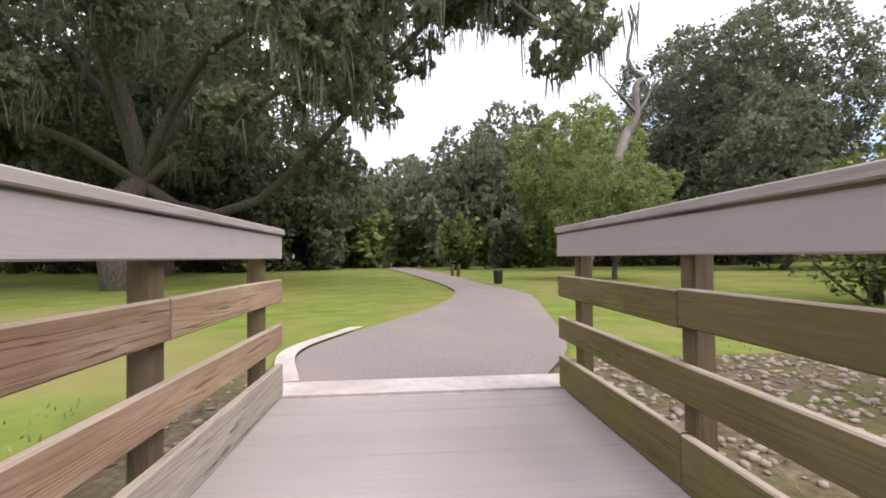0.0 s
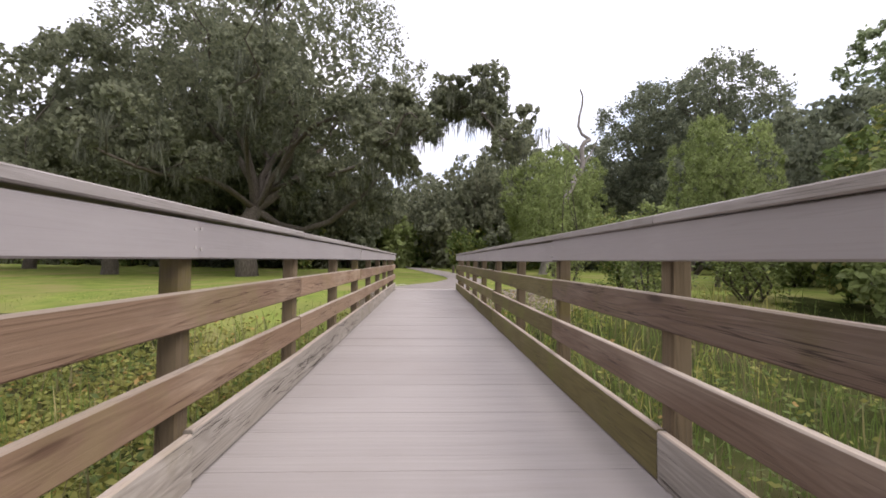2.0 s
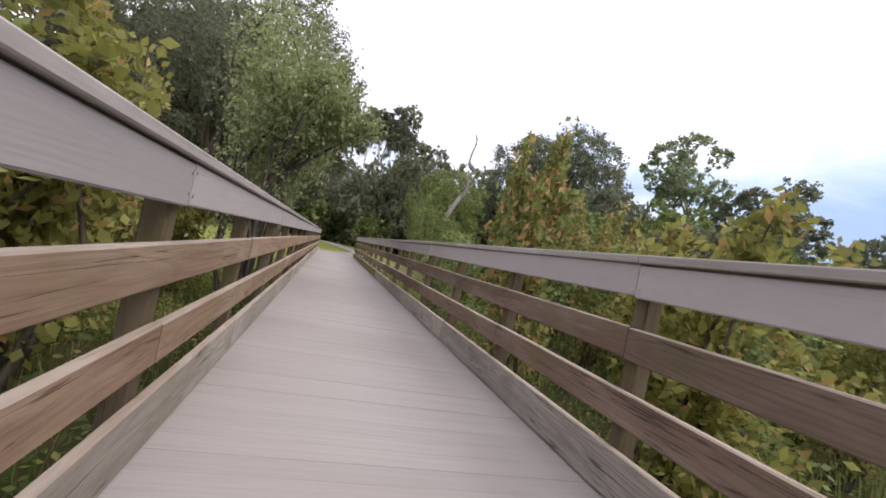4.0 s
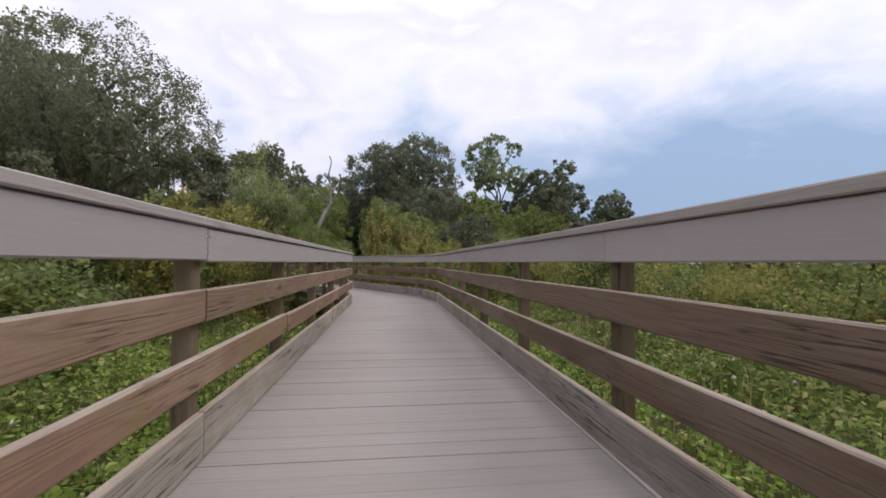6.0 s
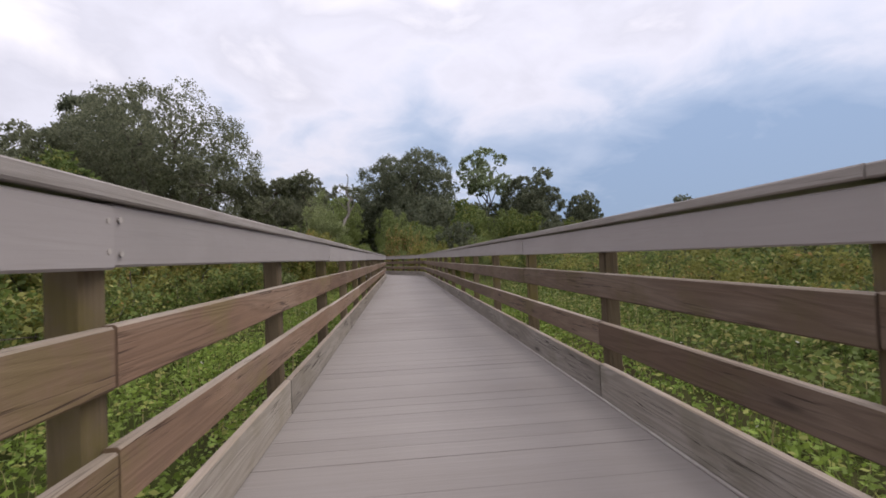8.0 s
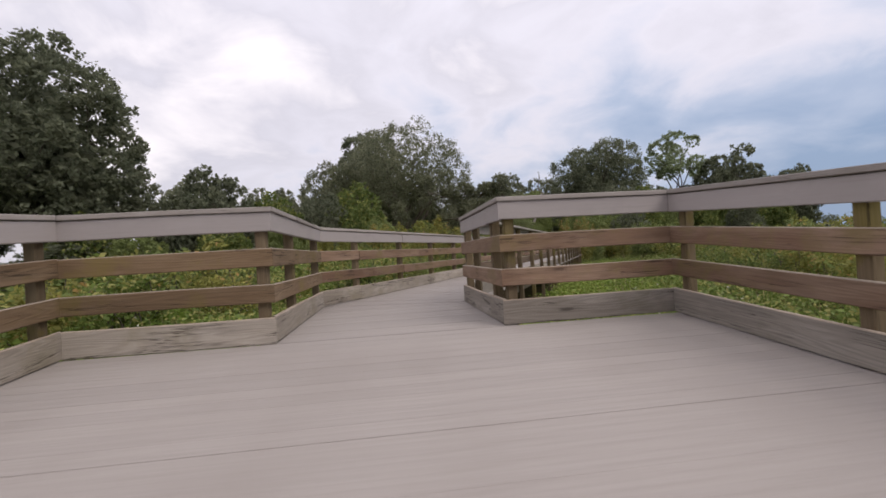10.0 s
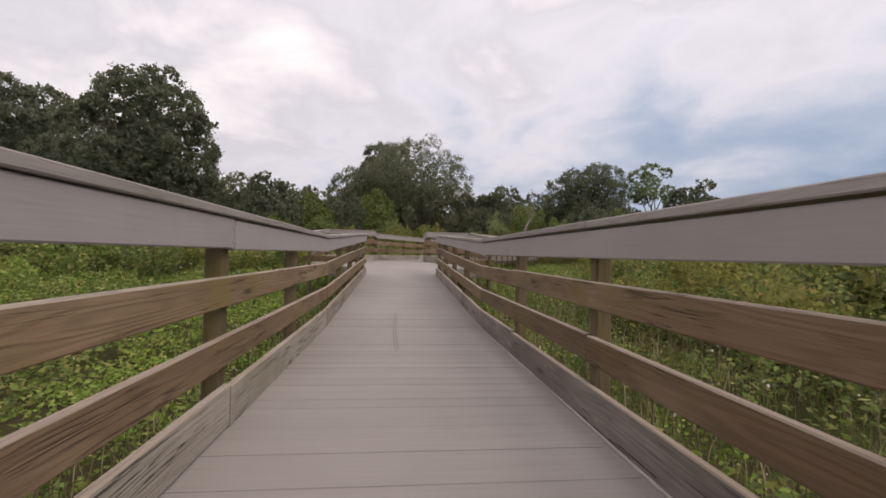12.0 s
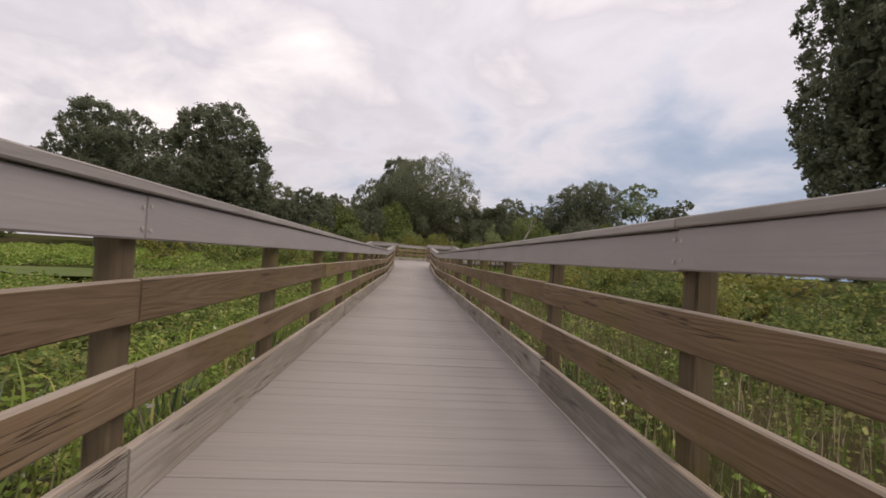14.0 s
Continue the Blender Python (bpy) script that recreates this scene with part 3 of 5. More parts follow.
# platform corners
HALF = 2.45
p4e, p4w, p5e, p5w = K4 + out_c * HALF, K4 - out_c * HALF, K5 + out_c * HALF, K5 - out_c * HALF
east_line = east + [p4e, p5e, K5 + out_c * W, K6 + out_c * W, K7 + out_c * W]
west_line = west + [p4w, p5w, K5 - out_c * W, K6 - out_c * W, K7 - out_c * W]
# board colours carry part of the sunlit west and shaded east difference
railing(RAIL_LABEL, east_line[:2], -1, [1.32], 1.446, 11, (0.23,), moss_to=9.0, rail=M_RAIL_SHADED)
railing(RAIL_LABEL, west_line[:2], 1, [1.32], 1.446, 12, (0.23,), rail=M_RAIL_TAN, kick=M_KICK_SUNLIT)
railing(RAIL_LABEL, east_line[1:4], -1, [0.05, 1.45], 1.554, 13, strip=True, rail=M_RAIL_SHADED)
railing(RAIL_LABEL, west_line[1:4], 1, [0.05, 1.18], 1.554, 14, kick=M_KICK_SUNLIT)
railing(RAIL_LABEL, east_line[3:8], -1, [0.06, 0.1, 0.1, 0.1], 1.43, 15)
railing(RAIL_LABEL, west_line[3:8], 1, [0.06, 0.1, 0.1, 0.1], 1.43, 16, rail=M_RAIL_OLIVE, kick=M_KICK_SUNLIT)
railing(RAIL_LABEL, east_line[7:], -1, [0.08, 1.43], 1.54, 17, strip=True, rail=M_RAIL_OLIVE)
railing(RAIL_LABEL, west_line[7:], 1, [0.08, 1.43], 1.54, 18, rail=M_RAIL_OLIVE, kick=M_KICK_SUNLIT)


# ---- deck ----
PLANK, REACH = 0.14, 1.02


def plank_mesh(c):
    """A deck plank from its four corners on the plan, in the order along one side and back along the other."""
    bm = bmesh.new()
    uv = bm.loops.layers.uv.new()
    mid = sum((Vector(p) for p in c), Vector()) / 4
    ins = [Vector(p) + (mid - Vector(p)).normalized() * 0.004 for p in c]
    lo = [bm.verts.new(Vector(p) - Vector((0, 0, 0.038))) for p in c]
    hi = [bm.verts.new(Vector(p) - Vector((0, 0, 0.004))) for p in c]
    tp = [bm.verts.new(p) for p in ins]
    bm.faces.new(tp)
    for r0, r1 in ((lo, hi), (hi, tp)):
        for i in range(4):
            j = (i + 1) % 4
            bm.faces.new((r0[i], r0[j], r1[j], r1[i]))
    bmesh.ops.recalc_face_normals(bm, faces=bm.faces)
    return bm, uv


def deck(label, a, b, cut_a, cut_b, reach_l, reach_r, seed, gap=0.0035, joint=0.004):
    """Planks across the run from a to b. cut_a, cut_b: by how much the ends are skewed a metre sideways (the mitres)."""
    random.seed(seed)
    th = thing("deck", label, "deck", kind="structure")
    d = (b - a)
    length = d.length
    d.normalize()
    flat = Vector((d.x, d.y, 0)).normalized()
    n = Vector((flat.y, -flat.x, 0))
    shared = {}
    s = -1.0
    while s < length + 1.0:
        s0, s1 = s, s + PLANK
        s += PLANK + gap * random.choice((0.1, 0.2, 0.4, 1.0, 1.5))
        cs = []
        for lat in (-reach_l, reach_r):
            lo, hi = cut_a * lat + joint, length + cut_b * lat - joint
            cs.append((lat, min(max(s0, lo), hi), min(max(s1, lo), hi)))
        if max(c[2] - c[1] for c in cs) < 0.02:
            continue
        whole = all(abs(c[2] - c[1] - PLANK) < 1e-6 for c in cs)
        (l0, a0, a1), (l1, b0, b1) = cs
        if min(a1 - a0, b1 - b0) < 0.012:
            a1, b1 = max(a1, a0 + 0.012), max(b1, b0 + 0.012)
        mid = (s0 + s1) / 2
        loc = a + d * mid
        key = whole
        if not whole or key not in shared:
            corners = [n * l0 + d * (a0 - mid), n * l1 + d * (b0 - mid), n * l1 + d * (b1 - mid), n * l0 + d * (a1 - mid)]
            bm, uv = plank_mesh(corners)
            for f in bm.faces:
                for lp in f.loops:
                    co = lp.vert.co
                    lp[uv].uv = (co.dot(n), co.dot(d))
            me = bpy.data.meshes.new("plank")
            bm.to_mesh(me)
            bm.free()
            me.materials.append(M_DECK)
            if whole:
                shared[key] = me
        else:
            me = shared[key]
        ob = place_part("plank", me, th)
        ob.location = loc + Vector((0, 0, random.uniform(-0.001, 0.001)))
    # beams below
    for lat in (-0.93, 0.0, 0.93):
        p, q = a + n * lat + n * -0.02, b + n * lat + n * -0.02
        part("beam", prism(p, q, n * 0.04, n * 0.04, -0.24, -0.041), M_BEAM, th)
    return th


def skew(before, after):
    return math.tan(radians((after - before) / 2))


DECK = "worn pale timber deck of cross planks"
h = [0.0, -14.5, HEAD_B, HEAD_C]
deck(DECK, Vector((0, -0.08, 0)), K1, 0.0, skew(h[0], h[1]), REACH, REACH, 21, 0.0012)
deck(DECK, K1, K2, -skew(h[0], h[1]), skew(h[1], h[2]), REACH, REACH, 22, 0.002)
deck(DECK, K2, K3, -skew(h[1], h[2]), skew(h[2], h[3]), REACH, REACH, 23, joint=0.01)
deck(DECK, K3, K4, -skew(h[2], h[3]), 0.0, REACH, REACH, 24)
deck(DECK, K4 - 0.004 * ahead(HEAD_C), K5, 0.0, 0.0, HALF + 0.1, HALF + 0.1, 25)
deck(DECK, K5 - 0.004 * ahead(HEAD_C), K6, 0.0, 0.0, REACH, REACH, 26)
deck(DECK, K6 - 0.004 * ahead(HEAD_C), K7, 0.0, 0.0, REACH, REACH, 27)


# ---- plants ----
def leaf_quads(centres, size, r, flat=0.0, length=1.7):
    """Small folded leaf shapes at the centres, turned at random."""
    n = len(centres)
    ax = r.normal(size=(n, 3))
    ax[:, 2] *= (1 - flat)
    ax /= np.linalg.norm(ax, axis=1, keepdims=True)
    bx = np.cross(ax, r.normal(size=(n, 3)))
    bx /= np.linalg.norm(bx, axis=1, keepdims=True) + 1e-9
    s = (size * r.uniform(0.6, 1.35, n))[:, None]
    v = np.empty((n, 4, 3))
    v[:, 0] = centres - ax * s * length / 2
    v[:, 1] = centres + bx * s * 0.5
    v[:, 2] = centres + ax * s * length / 2
    v[:, 3] = centres - bx * s * 0.5
    return v.reshape(-1, 3), np.arange(4 * n).reshape(n, 4)


def tube(points, radii, sides=6):
    """A tapered round limb along the points."""
    vs, fs = [], []
    pts = [np.asarray(p, float) for p in points]
    for i, (p, rad) in enumerate(zip(pts, radii)):
        d = pts[min(i + 1, len(pts) - 1)] - pts[max(i - 1, 0)]
        d /= np.linalg.norm(d) + 1e-9
        u = np.cross(d, (0.31, 0.92, 0.2))
        u /= np.linalg.norm(u) + 1e-9
        w = np.cross(d, u)
        for k in range(sides):
            an = 2 * math.pi * k / sides
            vs.append(p + rad * (math.cos(an) * u + math.sin(an) * w))
    for i in range(len(pts) - 1):
        for k in range(sides):
            j = (k + 1) % sides
            fs.append((i * sides + k, i * sides + j, (i + 1) * sides + j, (i + 1) * sides + k))
    return vs, fs


def join(parts_):
    vs, fs, n = [], [], 0
    for v, f in parts_:
        vs.extend(v)
        fs.extend([tuple(i + n for i in q) for q in f])
        n += len(v)
    return np.array(vs), np.array(fs)


def limb(r, p, q, r0, r1, sag=0.1, n=6):
    p, q = np.asarray(p, float), np.asarray(q, float)
    length = np.linalg.norm(q - p)
    pts, rad = [], []
    w1, w2 = r.normal(size=3) * length * 0.07, r.normal(size=3) * length * 0.05
    for i in range(n + 1):
        t = i / n
        m = p + (q - p) * t + w1 * math.sin(math.pi * t) + w2 * math.sin(2 * math.pi * t)
        m[2] += sag * length * math.sin(math.pi * t)
        pts.append(m)
        rad.append(r0 + (r1 - r0) * t ** 0.8)
    return pts, rad


def put_tree(meshes, x, y, height_scale, width_scale, turn, label, name="oak_tree", category="tree", group="", sink=0.0):
    z = float(ground_z(x, y)) - sink
    th = thing(name, label, category, (x, y, z), group=group)
    th.rotation_euler = (0, 0, radians(turn))
    th.scale = (width_scale, width_scale, height_scale)
    for me in meshes:
        if me:
            ob = place_part(me.name.split(".")[0], me, th)
            if ob.name.startswith(("brushwood", "moss")):
                tagged(ob, kind="stuff")
    return th


def bush_meshes(seed, height, radius, stems, per, leaf, mat, upright=0.5, bare=0.1, clear=0.0):
    """Sapling or shrub: several stems, each with sprays of leaves along it. clear: the height below which stems on the +x side keep close to the middle."""
    r = np.random.default_rng(seed)
    wood, leaves = [], []
    for i in range(stems):
        an = r.uniform(0, 2 * math.pi)
        lean = radius * r.uniform(0.2, 0.95) * (1 - upright * 0.3)
        hh = height * r.uniform(0.6, 1.0) * (1 - 0.35 * lean / radius)
        end = (math.cos(an) * lean, math.sin(an) * lean, hh)
        start = (r.normal() * radius * 0.06, r.normal() * radius * 0.06, -0.15)
        if clear and end[0] > 0.2 * radius:
            knee = (end[0] * 0.15, end[1] * 0.2, clear)
            if i % 2 == 0:
                wood.append(tube(*limb(r, start, knee, 0.03 + 0.006 * height, 0.016 + 0.006 * height, 0.03, 4), 4))
            start, end = knee, (end[0], end[1], max(end[2], clear + 1.2))
        pts, rad = limb(r, start, end, 0.016 + 0.006 * height, 0.006, 0.06, 5)
        if i % 2 == 0:
            wood.append(tube(pts, rad, 3))
        pa = np.array(pts)
        n = int(per * r.uniform(0.6, 1.4))
        t = bare + (1 - bare) * r.uniform(0, 1, n) ** 0.8
        base = np.stack([np.interp(t * 5, np.arange(6), pa[:, k]) for k in range(3)], 1)
        twigs = 9
        tw = r.normal(size=(twigs, 3))
        tw /= np.linalg.norm(tw, axis=1, keepdims=True)
        tw[:, 2] = np.abs(tw[:, 2]) * 0.6
        which = (t * twigs).astype(int) % twigs
        along = r.uniform(0, 1, (n, 1))
        spreadr = radius * 0.42 * (1.15 - t[:, None])
        leaves.append(base + tw[which] * along * spreadr + r.normal(size=(n, 3)) * radius * 0.06)
    leaves = np.concatenate(leaves)
    if clear:
        leaves = leaves[(leaves[:, 0] < 0.25 * radius) | (leaves[:, 2] > clear - 0.3)]
    v, f = leaf_quads(leaves, leaf, r)
    wv, wf = join(wood)
    return mesh_np("brushwood", wv, wf, M_BARK, True), mesh_np("foliage", v, f, mat), None


def dome_meshes(seed, height, radius, lobes, per, leaf, mat, base=0.12, trunk=0.4, lean=(0.0, 0.0), moss=0, long_limbs=(), lobe=(0.19, 0.30), bare=0.06, flat=0.8, fill=0.16):
    """A rounded crown built of leafy lobes on a forking trunk: (trunk, crown, moss) meshes. base: where the crown begins, as a share of the height."""
    r = np.random.default_rng(seed)
    wood, pts_, big, moss_at = [], [], [], []
    mid_z = height * (base + (1 - base) * 0.40)
    up, down = height - mid_z, mid_z - height * base
    fork = np.array([lean[0] * 0.25, lean[1] * 0.25, max(height * 0.12, height * base * 0.8)])
    tp, tr = limb(r, (0, 0, -0.4), fork, trunk * 1.3, trunk, 0)
    wood.append(tube(tp, tr, 8))
    mid = np.array([lean[0], lean[1], mid_z])
    mains = []
    for i in range(6):
        an = 2 * math.pi * (i + r.uniform(-0.3, 0.3)) / 6
        end = mid + np.array([math.cos(an) * radius * 0.5, math.sin(an) * radius * 0.5, up * r.uniform(-0.1, 0.45)])
        lp, lr = limb(r, fork, end, trunk * 0.55, trunk * 0.2, 0.05)
        wood.append(tube(lp, lr, 6))
        mains.append((lp, lr))

    def leafy(c, rl, n, out):
        nt_ = 38
        td = r.normal(size=(nt_, 3)) + out * 0.7
        td /= np.linalg.norm(td, axis=1, keepdims=True)
        td *= r.uniform(0.72, 1.08, (nt_, 1)) * rl * np.array([1.0, 1.0, flat])
        tuft = r.integers(0, nt_, n)
        pts_.append(c + td[tuft] + r.normal(size=(n, 3)) * rl * 0.09)

    for i in range(lobes):
        z = -0.72 + 1.70 * (i + 0.5) / lobes
        an = i * 2.399963 + r.uniform(-0.35, 0.35)
        h = math.sqrt(max(0.0, 1 - z * z))
        out = np.array([h * math.cos(an), h * math.sin(an), z])
        if r.uniform() < bare:
            continue
        rl = radius * r.uniform(*lobe)
        reach = r.uniform(0.72, 1.0)
        c = mid + out * (np.array([radius, radius, up if z > 0 else down]) - rl * 0.8) * reach
        leafy(c, rl, int(per * r.uniform(0.75, 1.25) * (rl / (radius * 0.245)) ** 2), out)
        if i % 2 == 0:
            best = min(((np.linalg.norm(np.asarray(p) - c), p, w) for ps, ws in mains for p, w in zip(ps[2:], ws[2:])), key=lambda q: q[0])
            lp, lr = limb(r, best[1], c, best[2] * 0.5, 0.03, 0.06, 4)
            wood.append(tube(lp, lr, 4))
        if z < 0.1:
            moss_at.append((c, rl))
    n = int(lobes * per * fill)
    if n:
        d = r.normal(size=(n, 3))
        d /= np.linalg.norm(d, axis=1, keepdims=True)
        d[:, 2] = np.where(d[:, 2] < 0, d[:, 2] * down * 0.55, d[:, 2] * up * 0.62)
        d[:, :2] *= radius * 0.62
        big.append(mid + d * r.uniform(0.3, 1.0, (n, 1)))
    for end, count, thick in long_limbs:
        lp, lr = limb(r, fork, end, thick, 0.05, 0.10, 10)
        wood.append(tube(lp, lr, 7))
        for k in range(count):
            q = np.asarray(lp[int(4 + 6.99 * (k + 0.5) / count)])
            c = q + r.normal(size=3) * np.array([1.0, 1.1, 0.35]) + (0, 0, r.uniform(-0.5, 1.5))
            wood.append(tube(*limb(r, q, c, 0.05, 0.015, 0.05, 3), 4))
            leafy(c, r.uniform(0.7, 1.15), 620, np.array([0, 0, 0.1]))
            moss_at.append((c, 0.9))
    v, f = leaf_quads(np.concatenate(pts_), leaf, r)
    if big:
        v2, f2 = leaf_quads(np.concatenate(big), leaf * 2.3, r)
        v, f = np.concatenate([v, v2]), np.concatenate([f, f2 + len(v)])
    crown = mesh_np("crown", v, f, mat)
    wv, wf = join(wood)
    return mesh_np("trunk", wv, wf, M_BARK, True), crown, moss_mesh(r, moss_at, moss) if moss else None


def moss_mesh(r, spots_, per):
    """Grey strands that hang below the boughs."""
    mv, mf = [], []
    for c, size in spots_:
        for _ in range(per):
            p = c + r.normal(size=3) * size * np.array([0.6, 0.6, 0.2])
            p[2] -= size * 0.45
            for _s in range(10):
                o = p + r.normal(size=3) * np.array([0.14, 0.14, 0.05])
                ln, wd = r.uniform(0.35, 1.3), r.uniform(0.010, 0.026)
                an = r.uniform(0, math.pi)
                dx = np.array([math.cos(an) * wd, math.sin(an) * wd, 0])
                sw = r.normal(size=3) * 0.08
                k = len(mv)
                mv += [o - dx, o + dx, o + dx * 0.9 + sw + (0, 0, -ln * 0.6), o - dx * 0.9 + sw + (0, 0, -ln * 0.6), o + dx * 0.15 + sw * 1.5 + (0, 0, -ln), o - dx * 0.15 + sw * 1.5 + (0, 0, -ln)]
                mf += [(k, k + 1, k + 2, k + 3), (k + 3, k + 2, k + 4, k + 5)]
    return mesh_np("moss", mv, mf, M_MOSS)


# ---- trees ----
OAK_A = dome_meshes(101, 25.0, 11.8, 68, 800, 0.155, L_OAK, base=0.22, trunk=0.55, lean=(0.6, 3.2), moss=5, bare=0.22, fill=0.05, lobe=(0.18, 0.29),
                    long_limbs=(((15.4, -7.0, 7.2), 24, 0.27), ((10.5, -9.5, 7.6), 10, 0.22), ((4.5, -10.5, 9.0), 8, 0.2), ((-4.0, -9.0, 6.4), 7, 0.22), ((12.5, -3.5, 10.2), 12, 0.2)))
OAK_B = dome_meshes(102, 15.0, 7.6, 46, 560, 0.20, L_OAK, base=0.14, trunk=0.42, moss=3)
OAK_BACK = dome_meshes(108, 15.0, 7.6, 42, 250, 0.30, L_OAK, base=0.12, trunk=0.42, bare=0.1)
OAK_NE = dome_meshes(103, 24.4, 10.6, 64, 760, 0.20, L_OAK2, base=0.08, trunk=0.5, bare=0.10)
OAK_W = dome_meshes(104, 20.0, 7.2, 52, 620, 0.205, L_OAK2, base=0.06, trunk=0.45, lobe=(0.22, 0.36), bare=0.05)
OAK_S = dome_meshes(109, 14.6, 4.9, 36, 420, 0.20, L_OAK2, base=0.05, trunk=0.35, lobe=(0.24, 0.36))
OAK_G = dome_meshes(111, 29.0, 8.4, 80, 800, 0.22, L_OAK2, base=0.08, trunk=0.5, lobe=(0.16, 0.27), flat=1.5)
AIRY = dome_meshes(105, 17.6, 4.3, 17, 420, 0.17, L_AIRY, base=0.50, trunk=0.22, lobe=(0.24, 0.38), bare=0.16, fill=0.03)
LIGHT = dome_meshes(106, 12.8, 5.2, 46, 620, 0.13, L_LIGHT, base=0.14, trunk=0.2, lobe=(0.18, 0.30), bare=0.12, flat=1.0, fill=0.08)
THICK = [dome_meshes(170 + i, 8.0, 3.6, 26, 230, 0.18, m, base=0.0, trunk=0.14, lobe=(0.24, 0.40), flat=1.15, fill=0.12) for i, m in enumerate((L_OAK2, L_SHRUB, L_LIGHT))]
WILLOW = bush_meshes(107, 7.2, 2.2, 32, 720, 0.050, L_WILLOW, 0.4, 0.36, 2.7)
SAP = [bush_meshes(110 + i, 5.0, 1.5, 14, 300, 0.075, (L_LIGHT, L_SHRUB)[i], 0.6, 0.10) for i in range(2)]
YEL = [bush_meshes(120 + i, 3.6, 1.3, 15, 320, 0.066, L_YELLOW, 0.6, 0.08) for i in range(2)]
ORA = bush_meshes(125, 4.5, 1.1, 14, 430, 0.07, L_ORANGE, 0.75, 0.10)
SHRUB_FAR = [bush_meshes(150 + i, 1.9, 1.5, 14, 44, 0.105, m, 0.3, 0.05) for i, m in enumerate((L_SHRUB, L_YELLOW, L_HERB))]
SHRUB = [bush_meshes(130 + i, 1.9, 1.5, 14, 105, 0.066, m, 0.3, 0.05) for i, m in enumerate((L_SHRUB, L_YELLOW, L_HERB))]

FAR_LABEL = "distant dark green oak rising above the thicket"
put_tree(OAK_A, -11.5, 15.5, 1.0, 1.0, 0, "mossy live oak with long low limbs on the lawn")
put_tree(OAK_B, -22.0, 18.0, 1.2, 1.0, 240, "second mossy live oak with two trunks on the lawn")
for i, (x, y, hs, ws) in enumerate(((-1.0, 46, 0.82, 0.72), (6.4, 41, 0.98, 0.75), (-8.5, 37, 0.95, 0.8), (-15, 35, 0.86, 0.8), (1.5, 55, 1.0, 0.8), (11.5, 47, 1.28, 0.95),
                                    (-26, 38, 1.0, 1.0), (-36, 28, 1.0, 1.0), (-44, 16, 1.0, 1.0), (-38, 48, 1.1, 1.1), (20, 45, 1.15, 1.0), (30, 50, 1.1, 1.0))):
    put_tree(OAK_BACK, x, y, hs, ws, 67 * i, "dark green oak in the row beyond the lawn", group="oaks beyond the lawn")
put_tree(LIGHT, 11.8, 26.2, 1.0, 1.0, 0, "feathery light green tree at the lawn's edge", "young_tree")
put_tree(LIGHT, 11.6, 3.6, 0.60, 0.42, 80, "young feathery light green tree on the lawn", "young_tree")
put_tree(LIGHT, 8.0, 13.6, 0.43, 0.48, 140, "low bushy light green tree before the dead trunk", "young_tree")
put_tree(OAK_NE, 28.2, 32.8, 0.99, 1.02, 40, FAR_LABEL)
put_tree(AIRY, 33.7, 14.7, 1.08, 1.12, 200, "tall thin light green tree", "tree")
put_tree(OAK_S, 38.4, 9.1, 1.08, 1.08, 90, FAR_LABEL)
put_tree(OAK_S, 36.5, 14.5, 0.78, 0.8, 130, FAR_LABEL)
put_tree(OAK_S, 44.0, 3.4, 0.78, 0.7, 150, FAR_LABEL)
put_tree(OAK_S, 90, 13.3, 1.0, 1.2, 200, FAR_LABEL)
put_tree(OAK_W, -41.0, -17.1, 1.08, 1.14, 70, FAR_LABEL)
put_tree(OAK_W, -62, -9.0, 1.18, 1.22, 170, FAR_LABEL)
put_tree(OAK_W, -52, -14, 0.72, 0.7, 20, FAR_LABEL)
put_tree(OAK_W, -18, 31.0, 1.3, 1.12, 110, "tall dark oak standing behind the mossy live oak")
put_tree(THICK[0], -37.5, -18.5, 0.7, 1.2, 30, "dark thicket at the foot of the far oak", "bush", "bush")
put_tree(OAK_G, 24.8, -47.2, 1.2, 1.0, 270, "tall dark oak with drooping crown over the marsh")
willow = put_tree(WILLOW, -1.9, -14.6, 1.04, 0.92, 0, "slender pale willow with fine leaves", "willow", "tree")
willow.rotation_euler = (0, radians(4), 0)
for i, (x, y, s, w) in enumerate(((3.9, -1.1, 0.95, 0.65), (6.8, 1.7, 0.7, 1.0), (5.6, -2.8, 0.62, 0.9), (8.3, 4.4, 0.75, 1.1), (8.7, -1.7, 0.65, 1.0), (10.8, 1.7, 0.75, 1.1), 
                                   (3.4, -15.2, 0.72, 0.8), (5.2, -16.5, 0.74, 0.85), (4.2, -19.4, 0.58, 0.8), (7.3, -18.0, 0.72, 0.9), (2.6, -13.0, 0.6, 0.7), (6.4, -13.4, 0.82, 0.9), (9.6, -16.7, 0.8, 1.0), (12.1, -14.1, 0.9, 1.0))):
    put_tree(SAP[i % 2], x, y, s, w, 50 * i, "leafy green sapling beside the boardwalk", "sapling", "sapling", "saplings")
for i, (x, y, s) in enumerate(((2.3, -17.5, 1.08), (6.2, -11.7, 1.2), (8.8, -10.6, 0.9), (-3.2, -17.2, 0.95), (5.4, -15.0, 1.0))):
    put_tree(ORA, x, y, s, s * 0.8, 80 * i, "maple sapling turning orange at the tips", "sapling", "sapling", "maple saplings")
